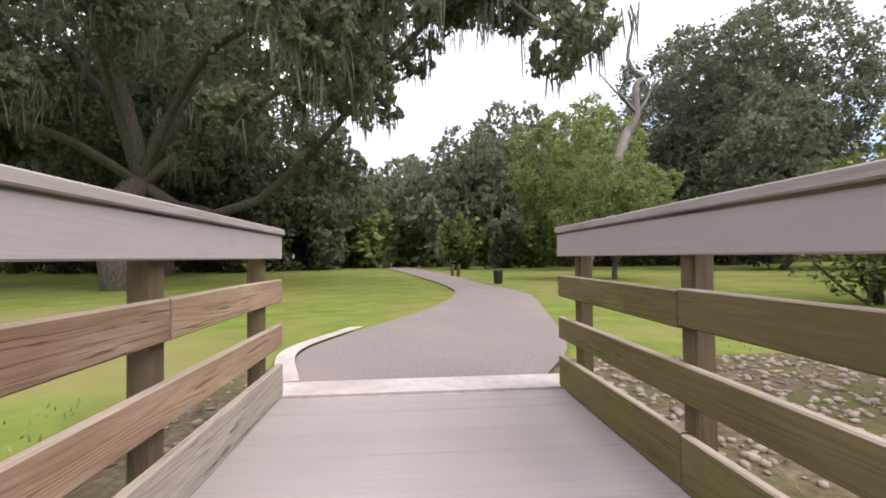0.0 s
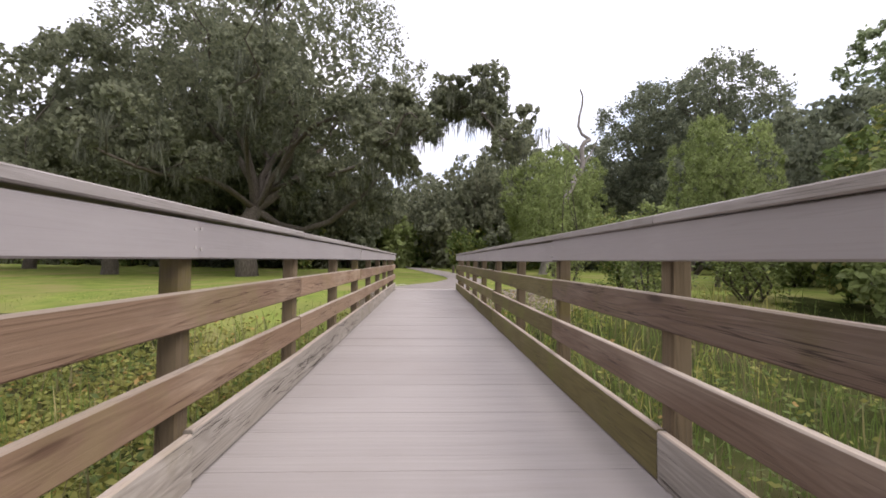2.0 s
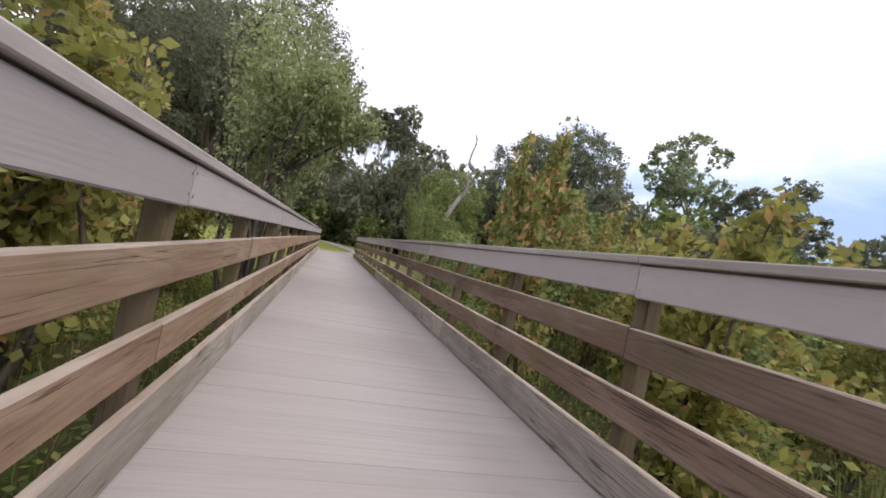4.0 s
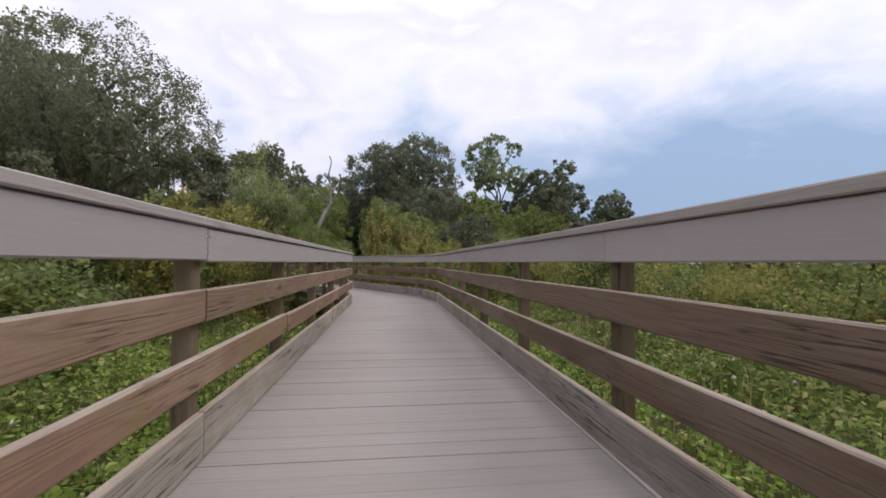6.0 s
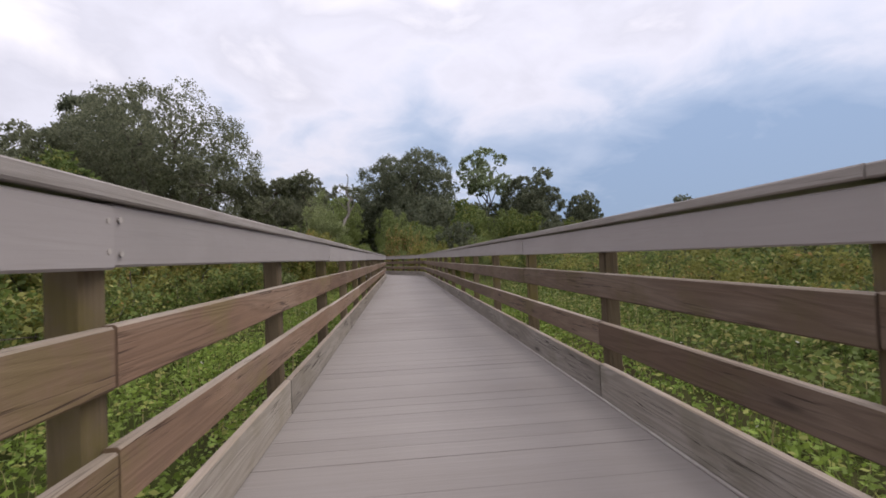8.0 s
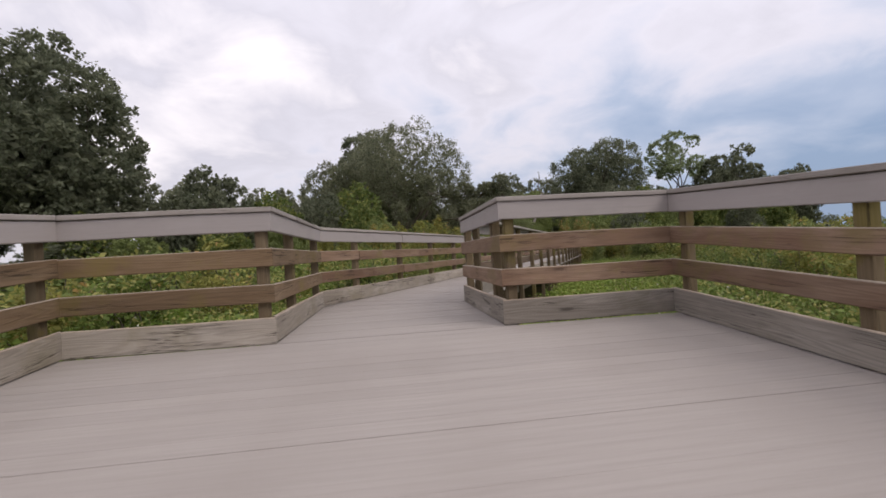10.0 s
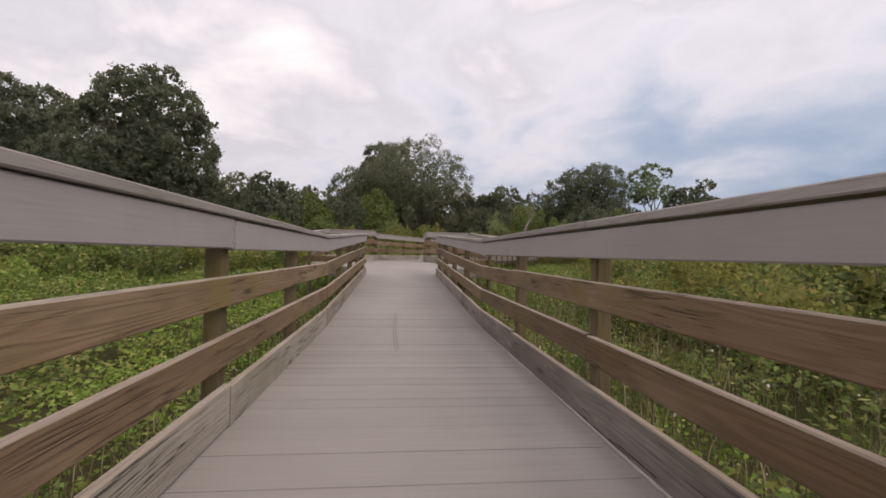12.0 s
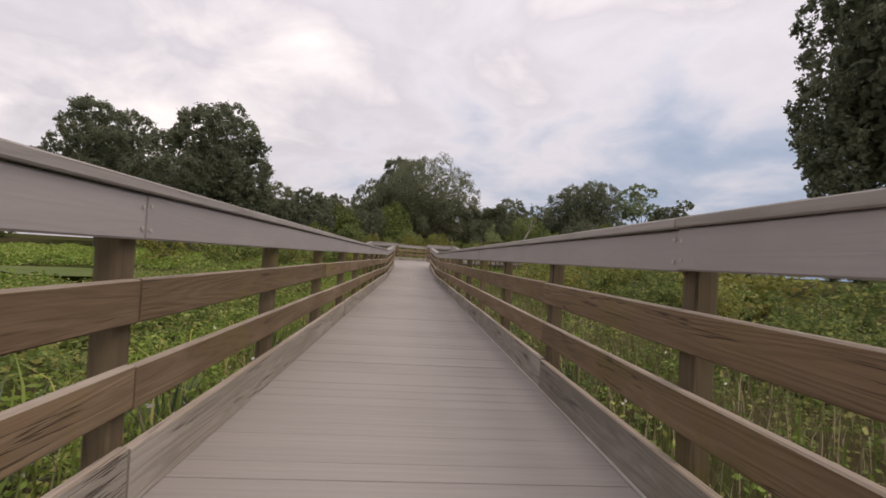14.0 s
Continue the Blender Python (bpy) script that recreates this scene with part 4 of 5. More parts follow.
for i, (x, y, s) in enumerate(((2.6, -20.4, 0.9), (4.6, -17.6, 0.85), (6.5, -19.2, 0.8), (7.7, -14.3, 1.0), (-2.9, -18.9, 1.2), (-2.5, -21.7, 0.85),
                               (-4.4, -18.2, 1.3), (10.1, -15.4, 0.9), (-4.6, -22.0, 1.1), (-6.5, -19.8, 1.3), (-3.2, -13.9, 0.75), (-5.0, -15.4, 1.2), (-8.5, -22.9, 1.2),
                               (-10.9, -24.4, 1.0), (-13.3, -26.4, 1.2), (-15.7, -24.6, 1.1), (-9.6, -19.2, 1.5), (-12.6, -20.8, 1.4), (-17.7, -22.3, 1.3), (-7.3, -25.1, 0.8))):
    put_tree(SAP[i % 2] if i in (6, 9, 11) else YEL[i % 2], x, y, s * (0.72 if i in (6, 9, 11) else 1), s, 50 * i, "yellowing green shrub beside the boardwalk", "shrub", "shrub", "yellowing shrubs")
# the thicket below the trees
BIG = [bush_meshes(140 + i, 5.0, 3.2, 24, 66, 0.23, m, 0.4, 0.04) for i, m in enumerate((L_OAK2, L_SHRUB, L_LIGHT))]
NEARB = [bush_meshes(160 + i, 5.0, 3.2, 26, 130, 0.125, m, 0.5, 0.04) for i, m in enumerate((L_SHRUB, L_LIGHT, L_YELLOW))]
FARB = [bush_meshes(145 + i, 6.0, 3.6, 20, 60, 0.36, m, 0.4, 0.0) for i, m in enumerate((L_OAK2, L_OAK, L_SHRUB, L_LIGHT))]
r = np.random.default_rng(77)
THICKET = "dense green bush in the thicket under the trees"
k = 0
for y0, step, sc in ((33, 3.0, 0.85), (40, 3.2, 1.25), (60, 6.5, 2.4)):
    x = -58.0
    while x < 48:
        x += step * r.uniform(0.7, 1.3)
        yy = y0 + r.uniform(-2, 2) + 0.004 * x * x
        if y0 < 38 and abs(x + yy * 0.05) < 3.0:
            continue
        put_tree(FARB[(2, 1, 0, 2, 3 if y0 > 38 else 1)[k % 5]], x, yy, sc * r.uniform(0.8, 1.25), sc * r.uniform(0.9, 1.15), 40 * k, THICKET, "bush", "bush", "thicket bushes")
        k += 1
# rounded bushes and young trees along the marsh's far edge: place, height, which leaves
for i, (x, y, hh, kind) in enumerate(((-28.1, -16.0, 10.4, 0), (-24.0, -12.0, 8.2, 1), (-32.5, -13.0, 9.0, 0), (-20.0, -9.5, 9.0, 0), (-16.5, -9.0, 7.4, 1), (-17.0, -5.0, 10.0, 1), (-22.0, -16.0, 5.6, 2),
                                      (-25.5, -20.0, 5.0, 1), (-14.0, -14.0, 5.2, 2), (-10.0, -12.5, 4.8, 1), (-36.0, -20.0, 6.2, 1), (-31.0, -21.0, 4.8, 2), (-46.0, -22.0, 6.0, 0), (-50.0, -17.0, 8.0, 1),
                                      (9.0, -7.0, 5.0, 2), (11.5, -3.5, 5.0, 1), (13.0, -8.5, 5.4, 0), (15.5, -0.5, 4.6, 2), (17.0, -4.0, 6.6, 1), (18.5, 4.5, 9.0, 0), (20.5, -1.0, 6.6, 2), (21.5, 10.0, 10.0, 0),
                                      (23.0, 4.0, 8.4, 1), (25.5, -2.0, 6.4, 1), (26.5, 8.0, 9.0, 0), (29.0, 3.0, 7.4, 2), (31.0, -3.0, 6.0, 0), (33.5, 3.0, 7.0, 1), (36.0, -2.0, 5.8, 1), (40.0, 4.0, 7.0, 0),
                                      (45.0, 6.0, 7.0, 1), (50.0, 10.0, 7.0, 0), (28.0, 17.0, 10.0, 1), (22.0, 21.0, 10.5, 0), (33.0, 20.0, 11.0, 0))):
    s = hh / 8.0
    put_tree(THICK[kind], x, y, s, max(0.62, s * 0.82), 47 * i, THICKET, "bush", "bush", "thicket bushes")
spots = []
for i in range(14):
    spots.append((r.uniform(13, 37), r.uniform(-13, 4), r.uniform(0.5, 0.8), i % 2 == 1))
for i in range(20):
    spots.append((r.uniform(-49, -18), r.uniform(-28, -11), r.uniform(0.4, 0.7), i % 2 == 1))
for i in range(16):
    put_tree(NEARB[i % 3], r.uniform(-18, -6), r.uniform(-26, -13), r.uniform(0.45, 0.75), r.uniform(0.5, 0.7), 40 * i, THICKET, "bush", "bush", "thicket bushes")
for i, (x, y, s) in enumerate(((-6.5, -15.4, 0.8), (-9.7, -14.5, 0.85), (-13.1, -16.5, 0.85), (-4.4, -13.2, 0.7), (-16.6, -15.0, 0.95), (-20.2, -13.2, 1.0))):
    put_tree(NEARB[1 + i % 2], x, y, s, 0.75 * s, 55 * i, "tall yellow-green bush beside the boardwalk", "bush", "bush", "thicket bushes")
for i in range(13):
    put_tree(NEARB[i % 3], r.uniform(6, 15), r.uniform(-22, -9), r.uniform(0.45, 0.8), r.uniform(0.5, 0.75), 70 * i, THICKET, "bush", "bush", "thicket bushes")
for i in range(12):
    spots.append((r.uniform(45, 95), r.uniform(-45, 10), r.uniform(0.7, 1.1), i % 2 == 1))
for i, (x, y, s, lightish) in enumerate(spots):
    put_tree(BIG[1 + i % 2] if lightish else BIG[0], x, y, s, s, 40 * i, THICKET, "bush", "bush", "thicket bushes")

# low scrub that closes the marsh far to the east and west
for i in range(34):
    east_side = i < 22
    x = r.uniform(62, 105) if east_side else r.uniform(-120, -75)
    y = -75 + 4.0 * i + r.uniform(-2, 2) if east_side else -75 + 6.5 * (i - 22) + r.uniform(-2, 2)
    put_tree(FARB[(0, 2, 1, 2)[i % 4]], x, y, r.uniform(0.5, 0.72), r.uniform(1.0, 1.4), 53 * i, "low distant scrub at the far edge of the marsh", "bush", "bush", "distant scrub")

# dead snag
r = np.random.default_rng(5)
wood = []
pts, rad = limb(r, (-2.4, 0, -0.3), (0.7, 0, 9.0), 0.42, 0.28, 0.0)
wood.append(tube(pts, rad, 7))
p2, r2 = limb(r, pts[-1], (2.2, 0.3, 12.6), 0.28, 0.18, 0.0)
wood.append(tube(p2, r2, 6))
p3, r3 = limb(r, p2[-1], (1.2, 0.2, 17.3), 0.17, 0.07, 0.0)
wood.append(tube(p3, r3, 5))
for q in ((-1.0, 0.3, 13.0), (3.2, 0.2, 13.4), (-0.3, -0.5, 12.0)):
    pp, rr_ = limb(r, p2[2], q, 0.12, 0.025, 0.05)
    wood.append(tube(pp, rr_, 4))
wv, wf = join(wood)
tagged(new("dead_tree", mesh_np("dead_tree", wv, wf, M_DEAD, True)), "bare grey dead tree trunk with crooked top", "tree").matrix_world = Matrix.Translation((10.3, 18.0, float(ground_z(10.3, 18.0)))) @ Matrix.Scale(0.79, 4)


# ---- thickets and meadow ----
def line_dist(x, y):
    """Distance from the boardwalk's centre line."""
    best = np.full(np.shape(x), 1e9)
    line = [A0, K1, K2, K3, K4, K5, K6, K7]
    for a, b in zip(line[:-1], line[1:]):
        dx, dy = b.x - a.x, b.y - a.y
        t = np.clip(((x - a.x) * dx + (y - a.y) * dy) / (dx * dx + dy * dy), 0, 1)
        best = np.minimum(best, np.hypot(x - a.x - t * dx, y - a.y - t * dy))
    return best


r = np.random.default_rng(31)
SHRUB_LABEL = "yellow-green marsh shrub in a low thicket"
fb, rb = ahead(HEAD_B), right(HEAD_B)
n_ = 0
for lat0, lat1, step, s0, s1 in ((7.5, 9.0, 1.25, 0.75, 1.05), (10.5, 13.0, 1.5, 0.95, 1.3), (15, 19, 2.2, 1.1, 1.6), (-9.5, -6.5, 1.3, 0.8, 1.2), (-14, -10.5, 1.8, 1.1, 1.6)):
    s = -1.0 if lat0 < 0 else -24.0
    while s < 33:
        s += step * r.uniform(0.7, 1.3)
        q = K2 - fb * s + rb * r.uniform(lat0, lat1)
        if float(line_dist(np.array(q.x), np.array(q.y))) < 5.0:
            continue
        sc = r.uniform(s0, s1)
        put_tree((SHRUB_FAR if lat0 > 12 or lat0 < -12 or s < -6 else SHRUB)[(0, 1, 1, 2, 1)[n_ % 5] if lat0 > 0 else (0, 2, 1)[n_ % 3]], q.x, q.y, sc, sc * 1.15, r.uniform(0, 360), SHRUB_LABEL, "shrub", "shrub", "marsh shrubs")
        n_ += 1
fc, rc = ahead(HEAD_C), right(HEAD_C)
for lat0, lat1, step, s0, s1 in ((5.5, 7.5, 1.5, 0.5, 0.8), (9, 12, 1.9, 0.7, 1.1), (14, 20, 2.6, 0.9, 1.4), (-30, -20, 2.4, 0.9, 1.5), (-46, -32, 2.2, 1.1, 1.8)):
    s = -4.0
    while s < 24:
        s += step * r.uniform(0.7, 1.3)
        q = K6 - fc * s + rc * r.uniform(lat0, lat1)
        sc = r.uniform(s0, s1)
        put_tree((SHRUB_FAR if abs(lat0) > 12 else SHRUB)[(1, 0, 0, 0)[n_ % 4] if lat0 > 0 else (0, 2)[n_ % 2]], q.x, q.y, sc, sc * 1.25, r.uniform(0, 360), SHRUB_LABEL, "shrub", "shrub", "marsh shrubs")
        n_ += 1


# ---- ground cover ----
def scatter(r, n, keep):
    """Points near the boardwalk for which keep(x, y, distance) holds."""
    xs, ys = [], []
    line = [A0 + Vector((0, 3, 0)), K1, K2, K3, K4, K5, K6, K7]
    lens = np.array([(b - a).length for a, b in zip(line[:-1], line[1:])])
    which = r.choice(len(lens), n, p=lens / lens.sum())
    t = r.uniform(0, 1, n)
    a = np.array([[p.x, p.y] for p in line[:-1]])[which]
    b = np.array([[p.x, p.y] for p in line[1:]])[which]
    base = a + (b - a) * t[:, None]
    d = (b - a) / np.linalg.norm(b - a, axis=1, keepdims=True)
    off = 1.0 + 11.0 * r.uniform(0, 1, n) ** 1.7
    off *= np.where(r.uniform(0, 1, n) < 0.5, 1, -1)
    p = base + np.stack([d[:, 1], -d[:, 0]], 1) * off[:, None]
    dist = line_dist(p[:, 0], p[:, 1])
    ok = (dist > 1.12) & keep(p[:, 0], p[:, 1], dist)
    return p[ok], dist[ok]


def west_of(x, y):
    """True on the west side of the boardwalk."""
    mid = np.interp(y, [K7.y, K6.y, K5.y, K4.y, K3.y, K2.y, K1.y, 5], [K7.x, K6.x, K5.x, K4.x, K3.x, K2.x, K1.x, 0])
    return x < mid


def stuff(name, v, f, mat, label, category):
    return tagged(new(name, mesh_np(name, v, f, mat)), label, category, kind="stuff")


def herbs(r, p, dist, h0, h1, leaves, size):
    n = len(p)
    h = r.uniform(h0, h1, n) * (0.75 + 0.5 * np.sin(p[:, 0] * 1.7) * np.sin(p[:, 1] * 1.3))
    t = r.uniform(0.1, 1, (n, leaves))
    c = np.empty((n, leaves, 3))
    spread_ = 0.06 + 0.10 * (1 - t)
    c[..., 0] = p[:, 0, None] + r.normal(size=(n, leaves)) * spread_
    c[..., 1] = p[:, 1, None] + r.normal(size=(n, leaves)) * spread_
    c[..., 2] = ground_z(p[:, 0], p[:, 1])[:, None] + h[:, None] * t
    return leaf_quads(c.reshape(-1, 3), size, r, 0.55, 1.9)


def blades(r, p, h0, h1, width, per, droop=0.35, tuft=0.1):
    n = len(p) * per
    base = np.repeat(p, per, 0) + r.normal(size=(n, 2)) * tuft
    z = ground_z(base[:, 0], base[:, 1])
    h = r.uniform(h0, h1, n)
    an = r.uniform(0, 2 * math.pi, n)
    lean = r.uniform(0.05, droop, n) * h
    dx, dy = np.cos(an), np.sin(an)
    w = width * r.uniform(0.6, 1.3, n)
    v = np.empty((n, 6, 3))
    for k, (t, ww, l) in enumerate(((0, 0.8, 0), (0.6, 1.0, 0.35), (1.0, 0.12, 1.0))):
        cx, cy, cz = base[:, 0] + dx * lean * l, base[:, 1] + dy * lean * l, z + h * t * (1 - 0.25 * l * lean / h) - 0.03
        v[:, 2 * k] = np.stack([cx - dy * w * ww / 2, cy + dx * w * ww / 2, cz], 1)
        v[:, 2 * k + 1] = np.stack([cx + dy * w * ww / 2, cy - dx * w * ww / 2, cz], 1)
    i = np.arange(n)[:, None] * 6
    f = np.concatenate([i + np.array([[0, 1, 3, 2]]), i + np.array([[2, 3, 5, 4]])])
    return v.reshape(-1, 3), f


r = np.random.default_rng(900)
p, d = scatter(r, 96000, lambda x, y, d: (y < -22) & (np.sin(x * 2.3 + np.sin(y * 1.1) * 2) * np.sin(y * 1.9 + np.cos(x * 1.7)) + r.uniform(-0.8, 0.8, len(x)) > -0.55) & ((y > -56) | west_of(x, y) | (r.uniform(0, 1, len(x)) < 0.4)))
near = d < 4.2
stuff("herbs", *herbs(r, p[near], d[near], 0.20, 0.62, 10, 0.038), L_CARPET, "lush low green herbs in the wet meadow", "herbs")
stuff("meadow_herbs", *herbs(r, p[~near], d[~near], 0.25, 0.75, 8, 0.056), L_HERB, "mixed green herbs farther out in the meadow", "herbs")
p, d = scatter(r, 23000, lambda x, y, d: ((y < -7) & (y > -30)) | ((y < -55) & (~west_of(x, y) | (d > 4))))
stuff("weeds", *herbs(r, p, d, 0.2, 0.7, 7, 0.045), L_SHRUB, "mixed green weeds beside the boardwalk", "weeds")
p, d = scatter(r, 9000, lambda x, y, d: (y < -8) & (y > -57) & ((d > 2.6) | (r.uniform(0, 1, len(x)) < 0.35)))
stuff("meadow_grass", *blades(r, p, 0.25, 0.75, 0.012, 5), L_GRASS, "tall green meadow grass with dry blades", "grass")
p, d = scatter(r, 14000, lambda x, y, d: ((y < -5) & (y > -23)) | ((y < -55) & ~west_of(x, y)) | ((y < -55) & (d < 2.2)))
stuff("dry_grass", *blades(r, p, 0.25, 0.8, 0.011, 5, 0.55), L_DRY, "dry straw-coloured grass beside the boardwalk", "grass")
p, d = scatter(r, 22000, lambda x, y, d: (y < -51) & (~west_of(x, y) & (d < 5.5) | (d < 2.4)))
stuff("dead_stalks", *blades(r, p, 0.35, 0.85, 0.009, 4, 0.45), L_STALK, "brown dead weed stalks beside the lower boardwalk", "weeds")
c = np.stack([p[:, 0], p[:, 1], ground_z(p[:, 0], p[:, 1]) + r.uniform(0.3, 0.8, len(p))], 1)
stuff("seed_heads", *leaf_quads(c[::5], 0.022, r), L_BLOOM, "tiny pale seed heads among dead weeds", "weeds")
p, d = scatter(r, 9000, lambda x, y, d: ((y > -9) & (y < -2.8) & (x > 1.2) & (x < 9)) | ((y < -1.5) & (y > -9) & (x > 2.6) & (x < 9)))
stuff("bank_weeds", *blades(r, p, 0.3, 0.8, 0.014, 5, 0.6, 0.13), L_REED, "tall yellow-green weeds on the bank", "weeds")
stuff("bank_herbs", *herbs(r, p, d, 0.2, 0.8, 7, 0.05), L_YELLOW, "leafy yellow-green weeds on the bank", "weeds")
p = np.stack([r.uniform(-8, -1.2, 6500), r.uniform(-17, -4.2, 6500)], 1)
p = p[r.uniform(0, 1, len(p)) < np.clip((-4 - p[:, 1]) / 3, 0.1, 1)]
d = line_dist(p[:, 0], p[:, 1])
stuff("slope_herbs", *herbs(r, p, d, 0.12, 0.5, 8, 0.045), L_YELLOW, "yellow-green weeds where the lawn slopes to the meadow", "weeds")
p, d = scatter(r, 7000, lambda x, y, d: (y < -66) & west_of(x, y) & (d < 3.6))
stuff("reeds", *blades(r, p, 0.4, 0.9, 0.020, 7, 0.8, 0.16), L_REED, "broad-bladed green and yellow reeds", "reeds")
p, d = scatter(r, 5000, lambda x, y, d: (y < -24) & (d > 1.6))
c = np.stack([p[:, 0], p[:, 1], ground_z(p[:, 0], p[:, 1]) + r.uniform(0.4, 0.7, len(p))], 1)
stuff("small_flowers", *leaf_quads(c[::4], 0.03, r), L_BLOOM, "tiny white meadow flowers", "flowers")
p, d = scatter(r, 20000, lambda x, y, d: ((y > -5.5) & (x < -1.3)) | ((y > -4) & (x > 1.3)))
keep = ~((np.abs(p[:, 0]) < 3.2) & (p[:, 1] > 0.2))
stuff("lawn_grass", *blades(r, p[keep], 0.03, 0.085, 0.010, 6, 0.5, 0.12), L_HERB, "short lawn grass", "grass")


r = np.random.default_rng(911)
p = np.stack([r.uniform(-52, -14, 16000), r.uniform(-84, -26, 16000)], 1)
d = line_dist(p[:, 0], p[:, 1])
keep = (d > 5.5) & (np.hypot(p[:, 0] + 25.4, (p[:, 1] + 58.2) * 1.7) > 5.2)
stuff("marsh_carpet", *herbs(r, p[keep], d[keep], 0.25, 0.55, 9, 0.10), L_CARPET, "bright green carpet of marsh herbs", "herbs")


# duckweed on the pool west of the boardwalk
bm = bmesh.new()
bmesh.ops.create_circle(bm, cap_ends=True, segments=40, radius=1.0)
for v in bm.verts:
    k = 1 + 0.12 * math.sin(3 * math.atan2(v.co.y, v.co.x)) + 0.07 * math.sin(7 * math.atan2(v.co.y, v.co.x))
    v.co.x, v.co.y = v.co.x * 4.5 * k, v.co.y * 2.6 * k
pool = part("pool", bm, L_REED, None)
pool.location = (-25.4, -58.2, float(ground_z(-25.4, -58.2)) + 0.12)
tagged(pool, "shallow pool covered with yellow-green duckweed", "pool", kind="structure")


# ---- small things by the path ----
def stones(name, spots, label):
    vs, fs, n = [], [], 0
    for x, y, s in spots:
        bm = bmesh.new()
        bmesh.ops.create_icosphere(bm, subdivisions=1, radius=s)
        z = float(ground_z(x, y)) + s * 0.25
        sx, sy, sz = random.uniform(0.7, 1.3), random.uniform(0.7, 1.2), random.uniform(0.45, 0.8)
        for v in bm.verts:
            k = random.uniform(0.8, 1.15)
            vs.append((x + v.co.x * sx * k, y + v.co.y * sy * k, z + v.co.z * sz * k))
        bm.verts.index_update()
        fs += [tuple(v.index + n for v in f.verts) for f in bm.faces]
        n = len(vs)
        bm.free()
    me = mesh_np(name, vs, fs, M_STONE)
    return tagged(new(name, me), label, "stones", kind="stuff")


random.seed(44)
bank = [(random.choice((-1, 1, 1)) * random.uniform(1.12, 3.4), random.uniform(-3.2, 0.9), random.uniform(0.012, 0.04)) for _ in range(1600)]
stones("riprap_stones", [q for q in bank if abs(q[0]) < 2.0 or q[0] > 0], "small pale stones on the bank beside the boardwalk")

bin_ = thing("litter_bin", "small dark litter bin standing on the lawn", "bin", (2.98, 12.0, float(ground_z(2.98, 12.0))))
bm = bmesh.new()
bmesh.ops.create_cone(bm, cap_ends=True, segments=20, radius1=0.145, radius2=0.165, depth=0.40, matrix=Matrix.Translation((0, 0, 0.22)))
part("bin_body", bm, M_BIN, bin_)
bm = bmesh.new()
bmesh.ops.create_cone(bm, cap_ends=True, segments=20, radius1=0.18, radius2=0.165, depth=0.05, matrix=Matrix.Translation((0, 0, 0.445)))
part("bin_rim", bm, M_BIN, bin_)
for x in (2.02, 2.32):
    bm = bmesh.new()
    bmesh.ops.create_cone(bm, cap_ends=True, segments=10, radius1=0.10, radius2=0.085, depth=0.62, matrix=Matrix.Translation((0, 0, 0.28)))
    bmesh.ops.bevel(bm, geom=[e for e in bm.edges if e.verts[0].co.z > 0.5 and e.verts[1].co.z > 0.5], offset=0.02, segments=2, affect="EDGES")
    ob = part("bollard", bm, M_BEAM, None)
    ob.location = (x, 18.3, float(ground_z(x, 18.3)))
    tagged(ob, "short dark timber bollard beside the asphalt path", "bollard", "bollards")


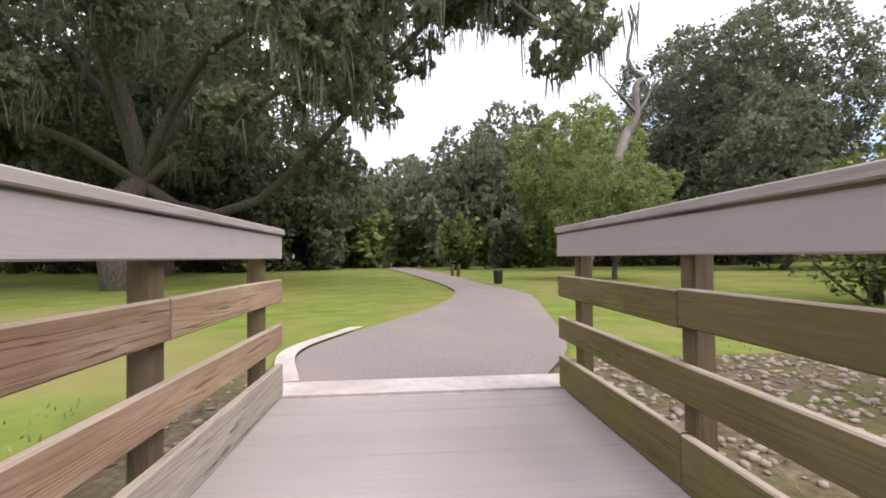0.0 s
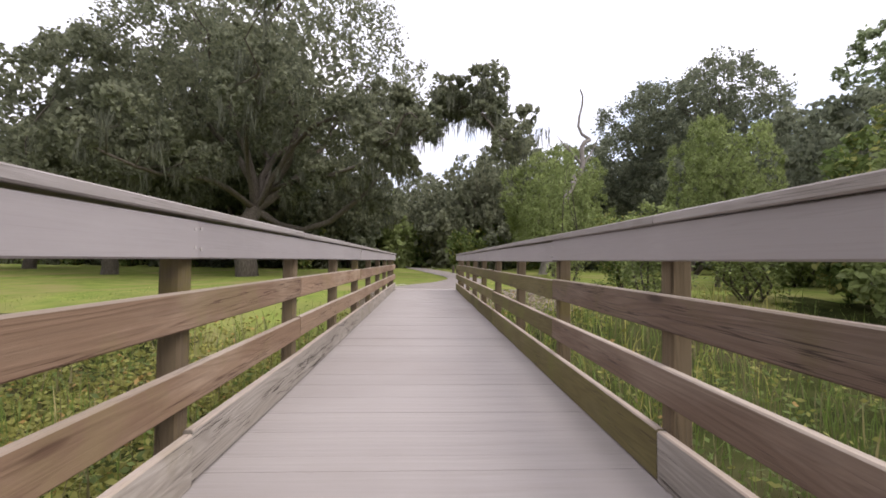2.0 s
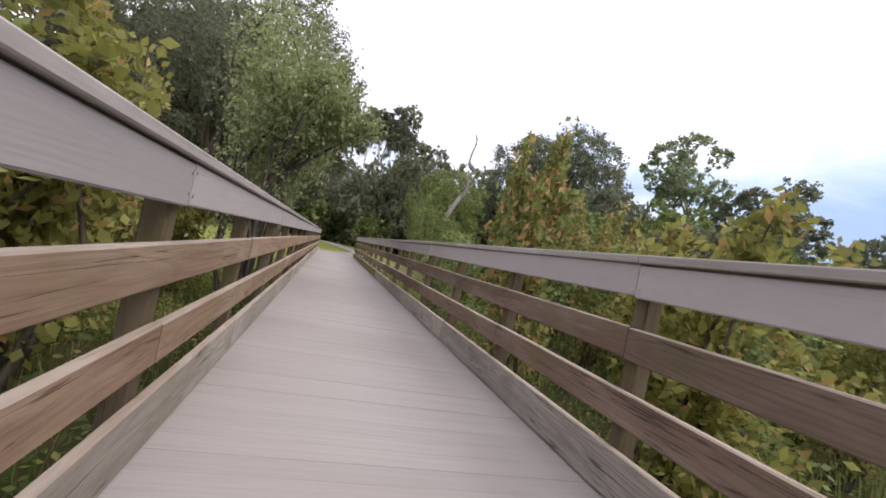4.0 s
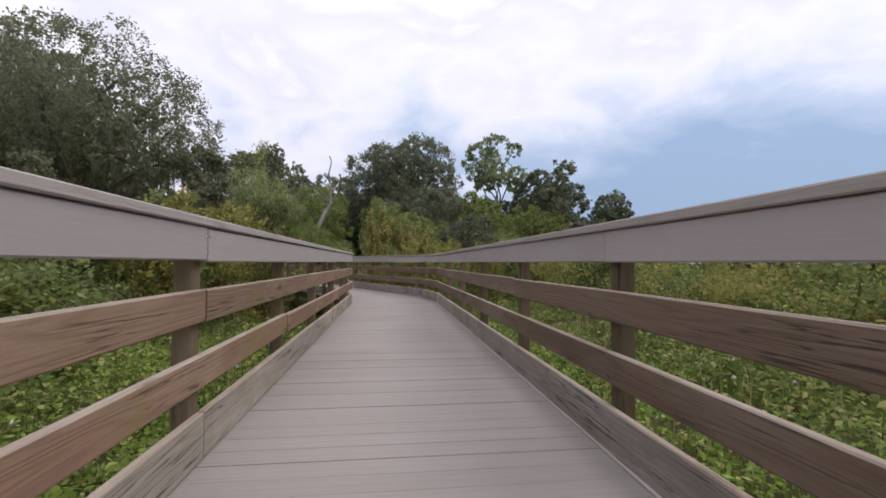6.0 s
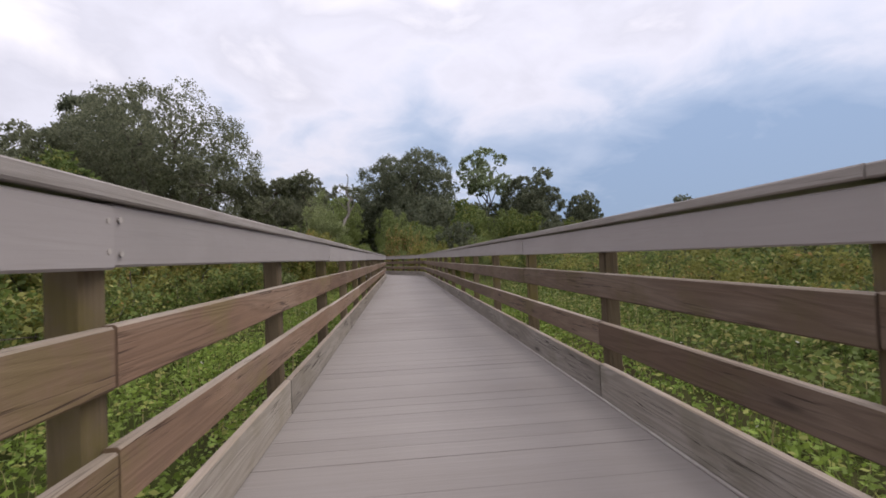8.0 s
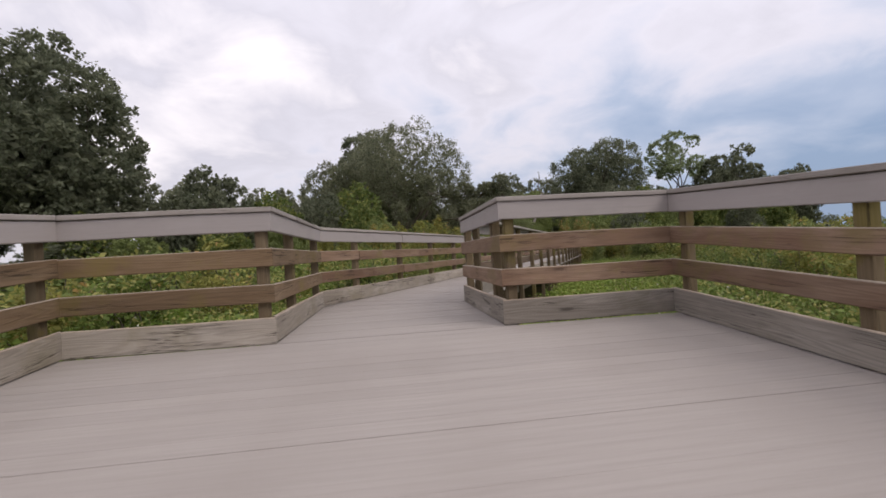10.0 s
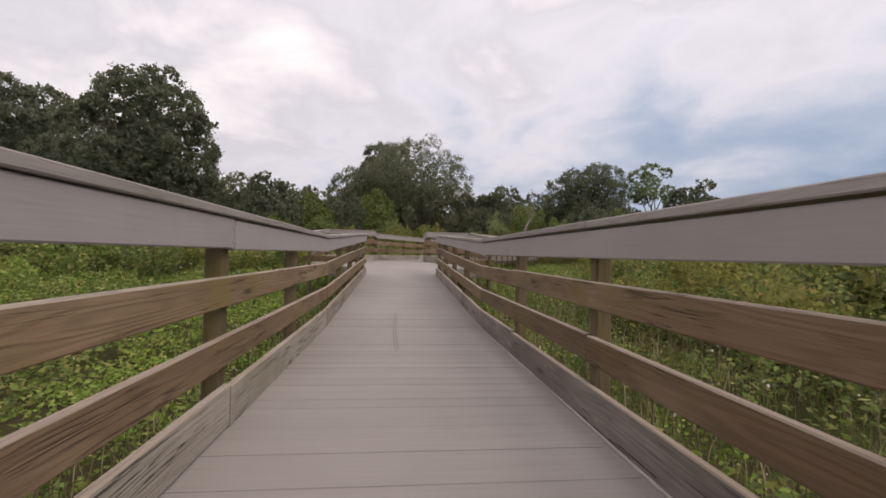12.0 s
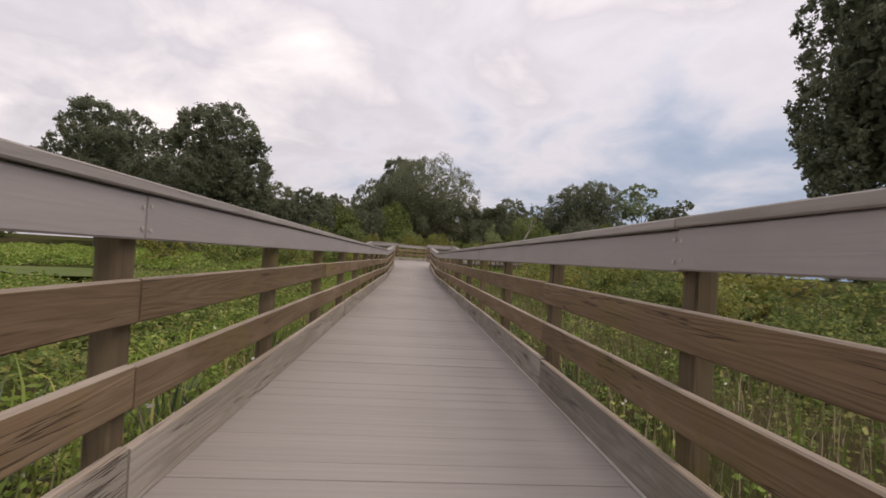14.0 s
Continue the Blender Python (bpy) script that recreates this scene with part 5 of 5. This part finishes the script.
# bicycle tyre marks on the lower deck
M_SCUFF = material("tyre_mark", [(0.19, 0.172, 0.155), (0.235, 0.21, 0.19)], 30, 6, 0.85, 0.2, by="world")
for off, s0, s1 in ((-0.015, -0.9, 1.3), (0.012, -0.85, 1.2)):
    bm = bmesh.new()
    vs = []
    for k in range(13):
        s = s0 + (s1 - s0) * k / 12
        q = K6 - fc * max(s, 0.0) + (K5 - K6) * max(0.0, -s) / (K5 - K6).length - rc * (0.12 - 0.02 * s * s - off)
        vs.append([bm.verts.new(q + rc * (w * 0.005) + Vector((0, 0, 0.004))) for w in (-1, 1)])
    for a, b in zip(vs[:-1], vs[1:]):
        bm.faces.new((a[0], a[1], b[1], b[0]))
    tagged(part("tyre_mark", bm, M_SCUFF, None), "thin dark bicycle tyre mark along the deck", "mark", kind="structure")


L_SPIKE = leaf_mat("spiky_leaves", (0.075, 0.115, 0.055), (0.13, 0.17, 0.085))
# ---- spiky plants by the lower boardwalk ----
def spiky(seed, blades_n, h0, h1, width):
    r = np.random.default_rng(seed)
    vs, fs = [], []
    for i in range(blades_n):
        an, tilt, ln = r.uniform(0, 2 * math.pi), r.uniform(0.15, 1.15), r.uniform(h0, h1)
        d0 = np.array([math.cos(an) * math.sin(tilt), math.sin(an) * math.sin(tilt), math.cos(tilt)])
        sd = np.array([-math.sin(an), math.cos(an), 0]) * width / 2
        k = len(vs)
        for t, w in ((0.02, 0.8), (0.45, 1.0), (0.8, 0.6), (1.0, 0.05)):
            c = d0 * ln * t + np.array([0, 0, -0.18 * ln * t * t * math.sin(tilt)])
            vs += [c - sd * w, c + sd * w]
        fs += [(k + 2 * j, k + 2 * j + 1, k + 2 * j + 3, k + 2 * j + 2) for j in range(3)]
    return mesh_np("foliage", vs, fs, L_SPIKE)


SPIKY = [spiky(61, 46, 0.5, 0.95, 0.035), spiky(62, 34, 0.4, 0.75, 0.05)]
for i, (s, lat, k) in enumerate(((12.8, -2.1, 0), (13.6, -2.9, 0), (9.6, -2.2, 1), (7.8, 2.0, 1), (6.9, 2.4, 1), (15.8, -2.3, 0), (11.0, 2.2, 1))):
    q = K6 - fc * s + rc * lat
    th = thing("spiky_plant", "spiky blue-green rosette plant among the reeds", "plant", (q.x, q.y, float(ground_z(q.x, q.y)) - 0.02), group="spiky plants")
    th.rotation_euler = (0, 0, i * 1.3)
    place_part("foliage", SPIKY[k], th)
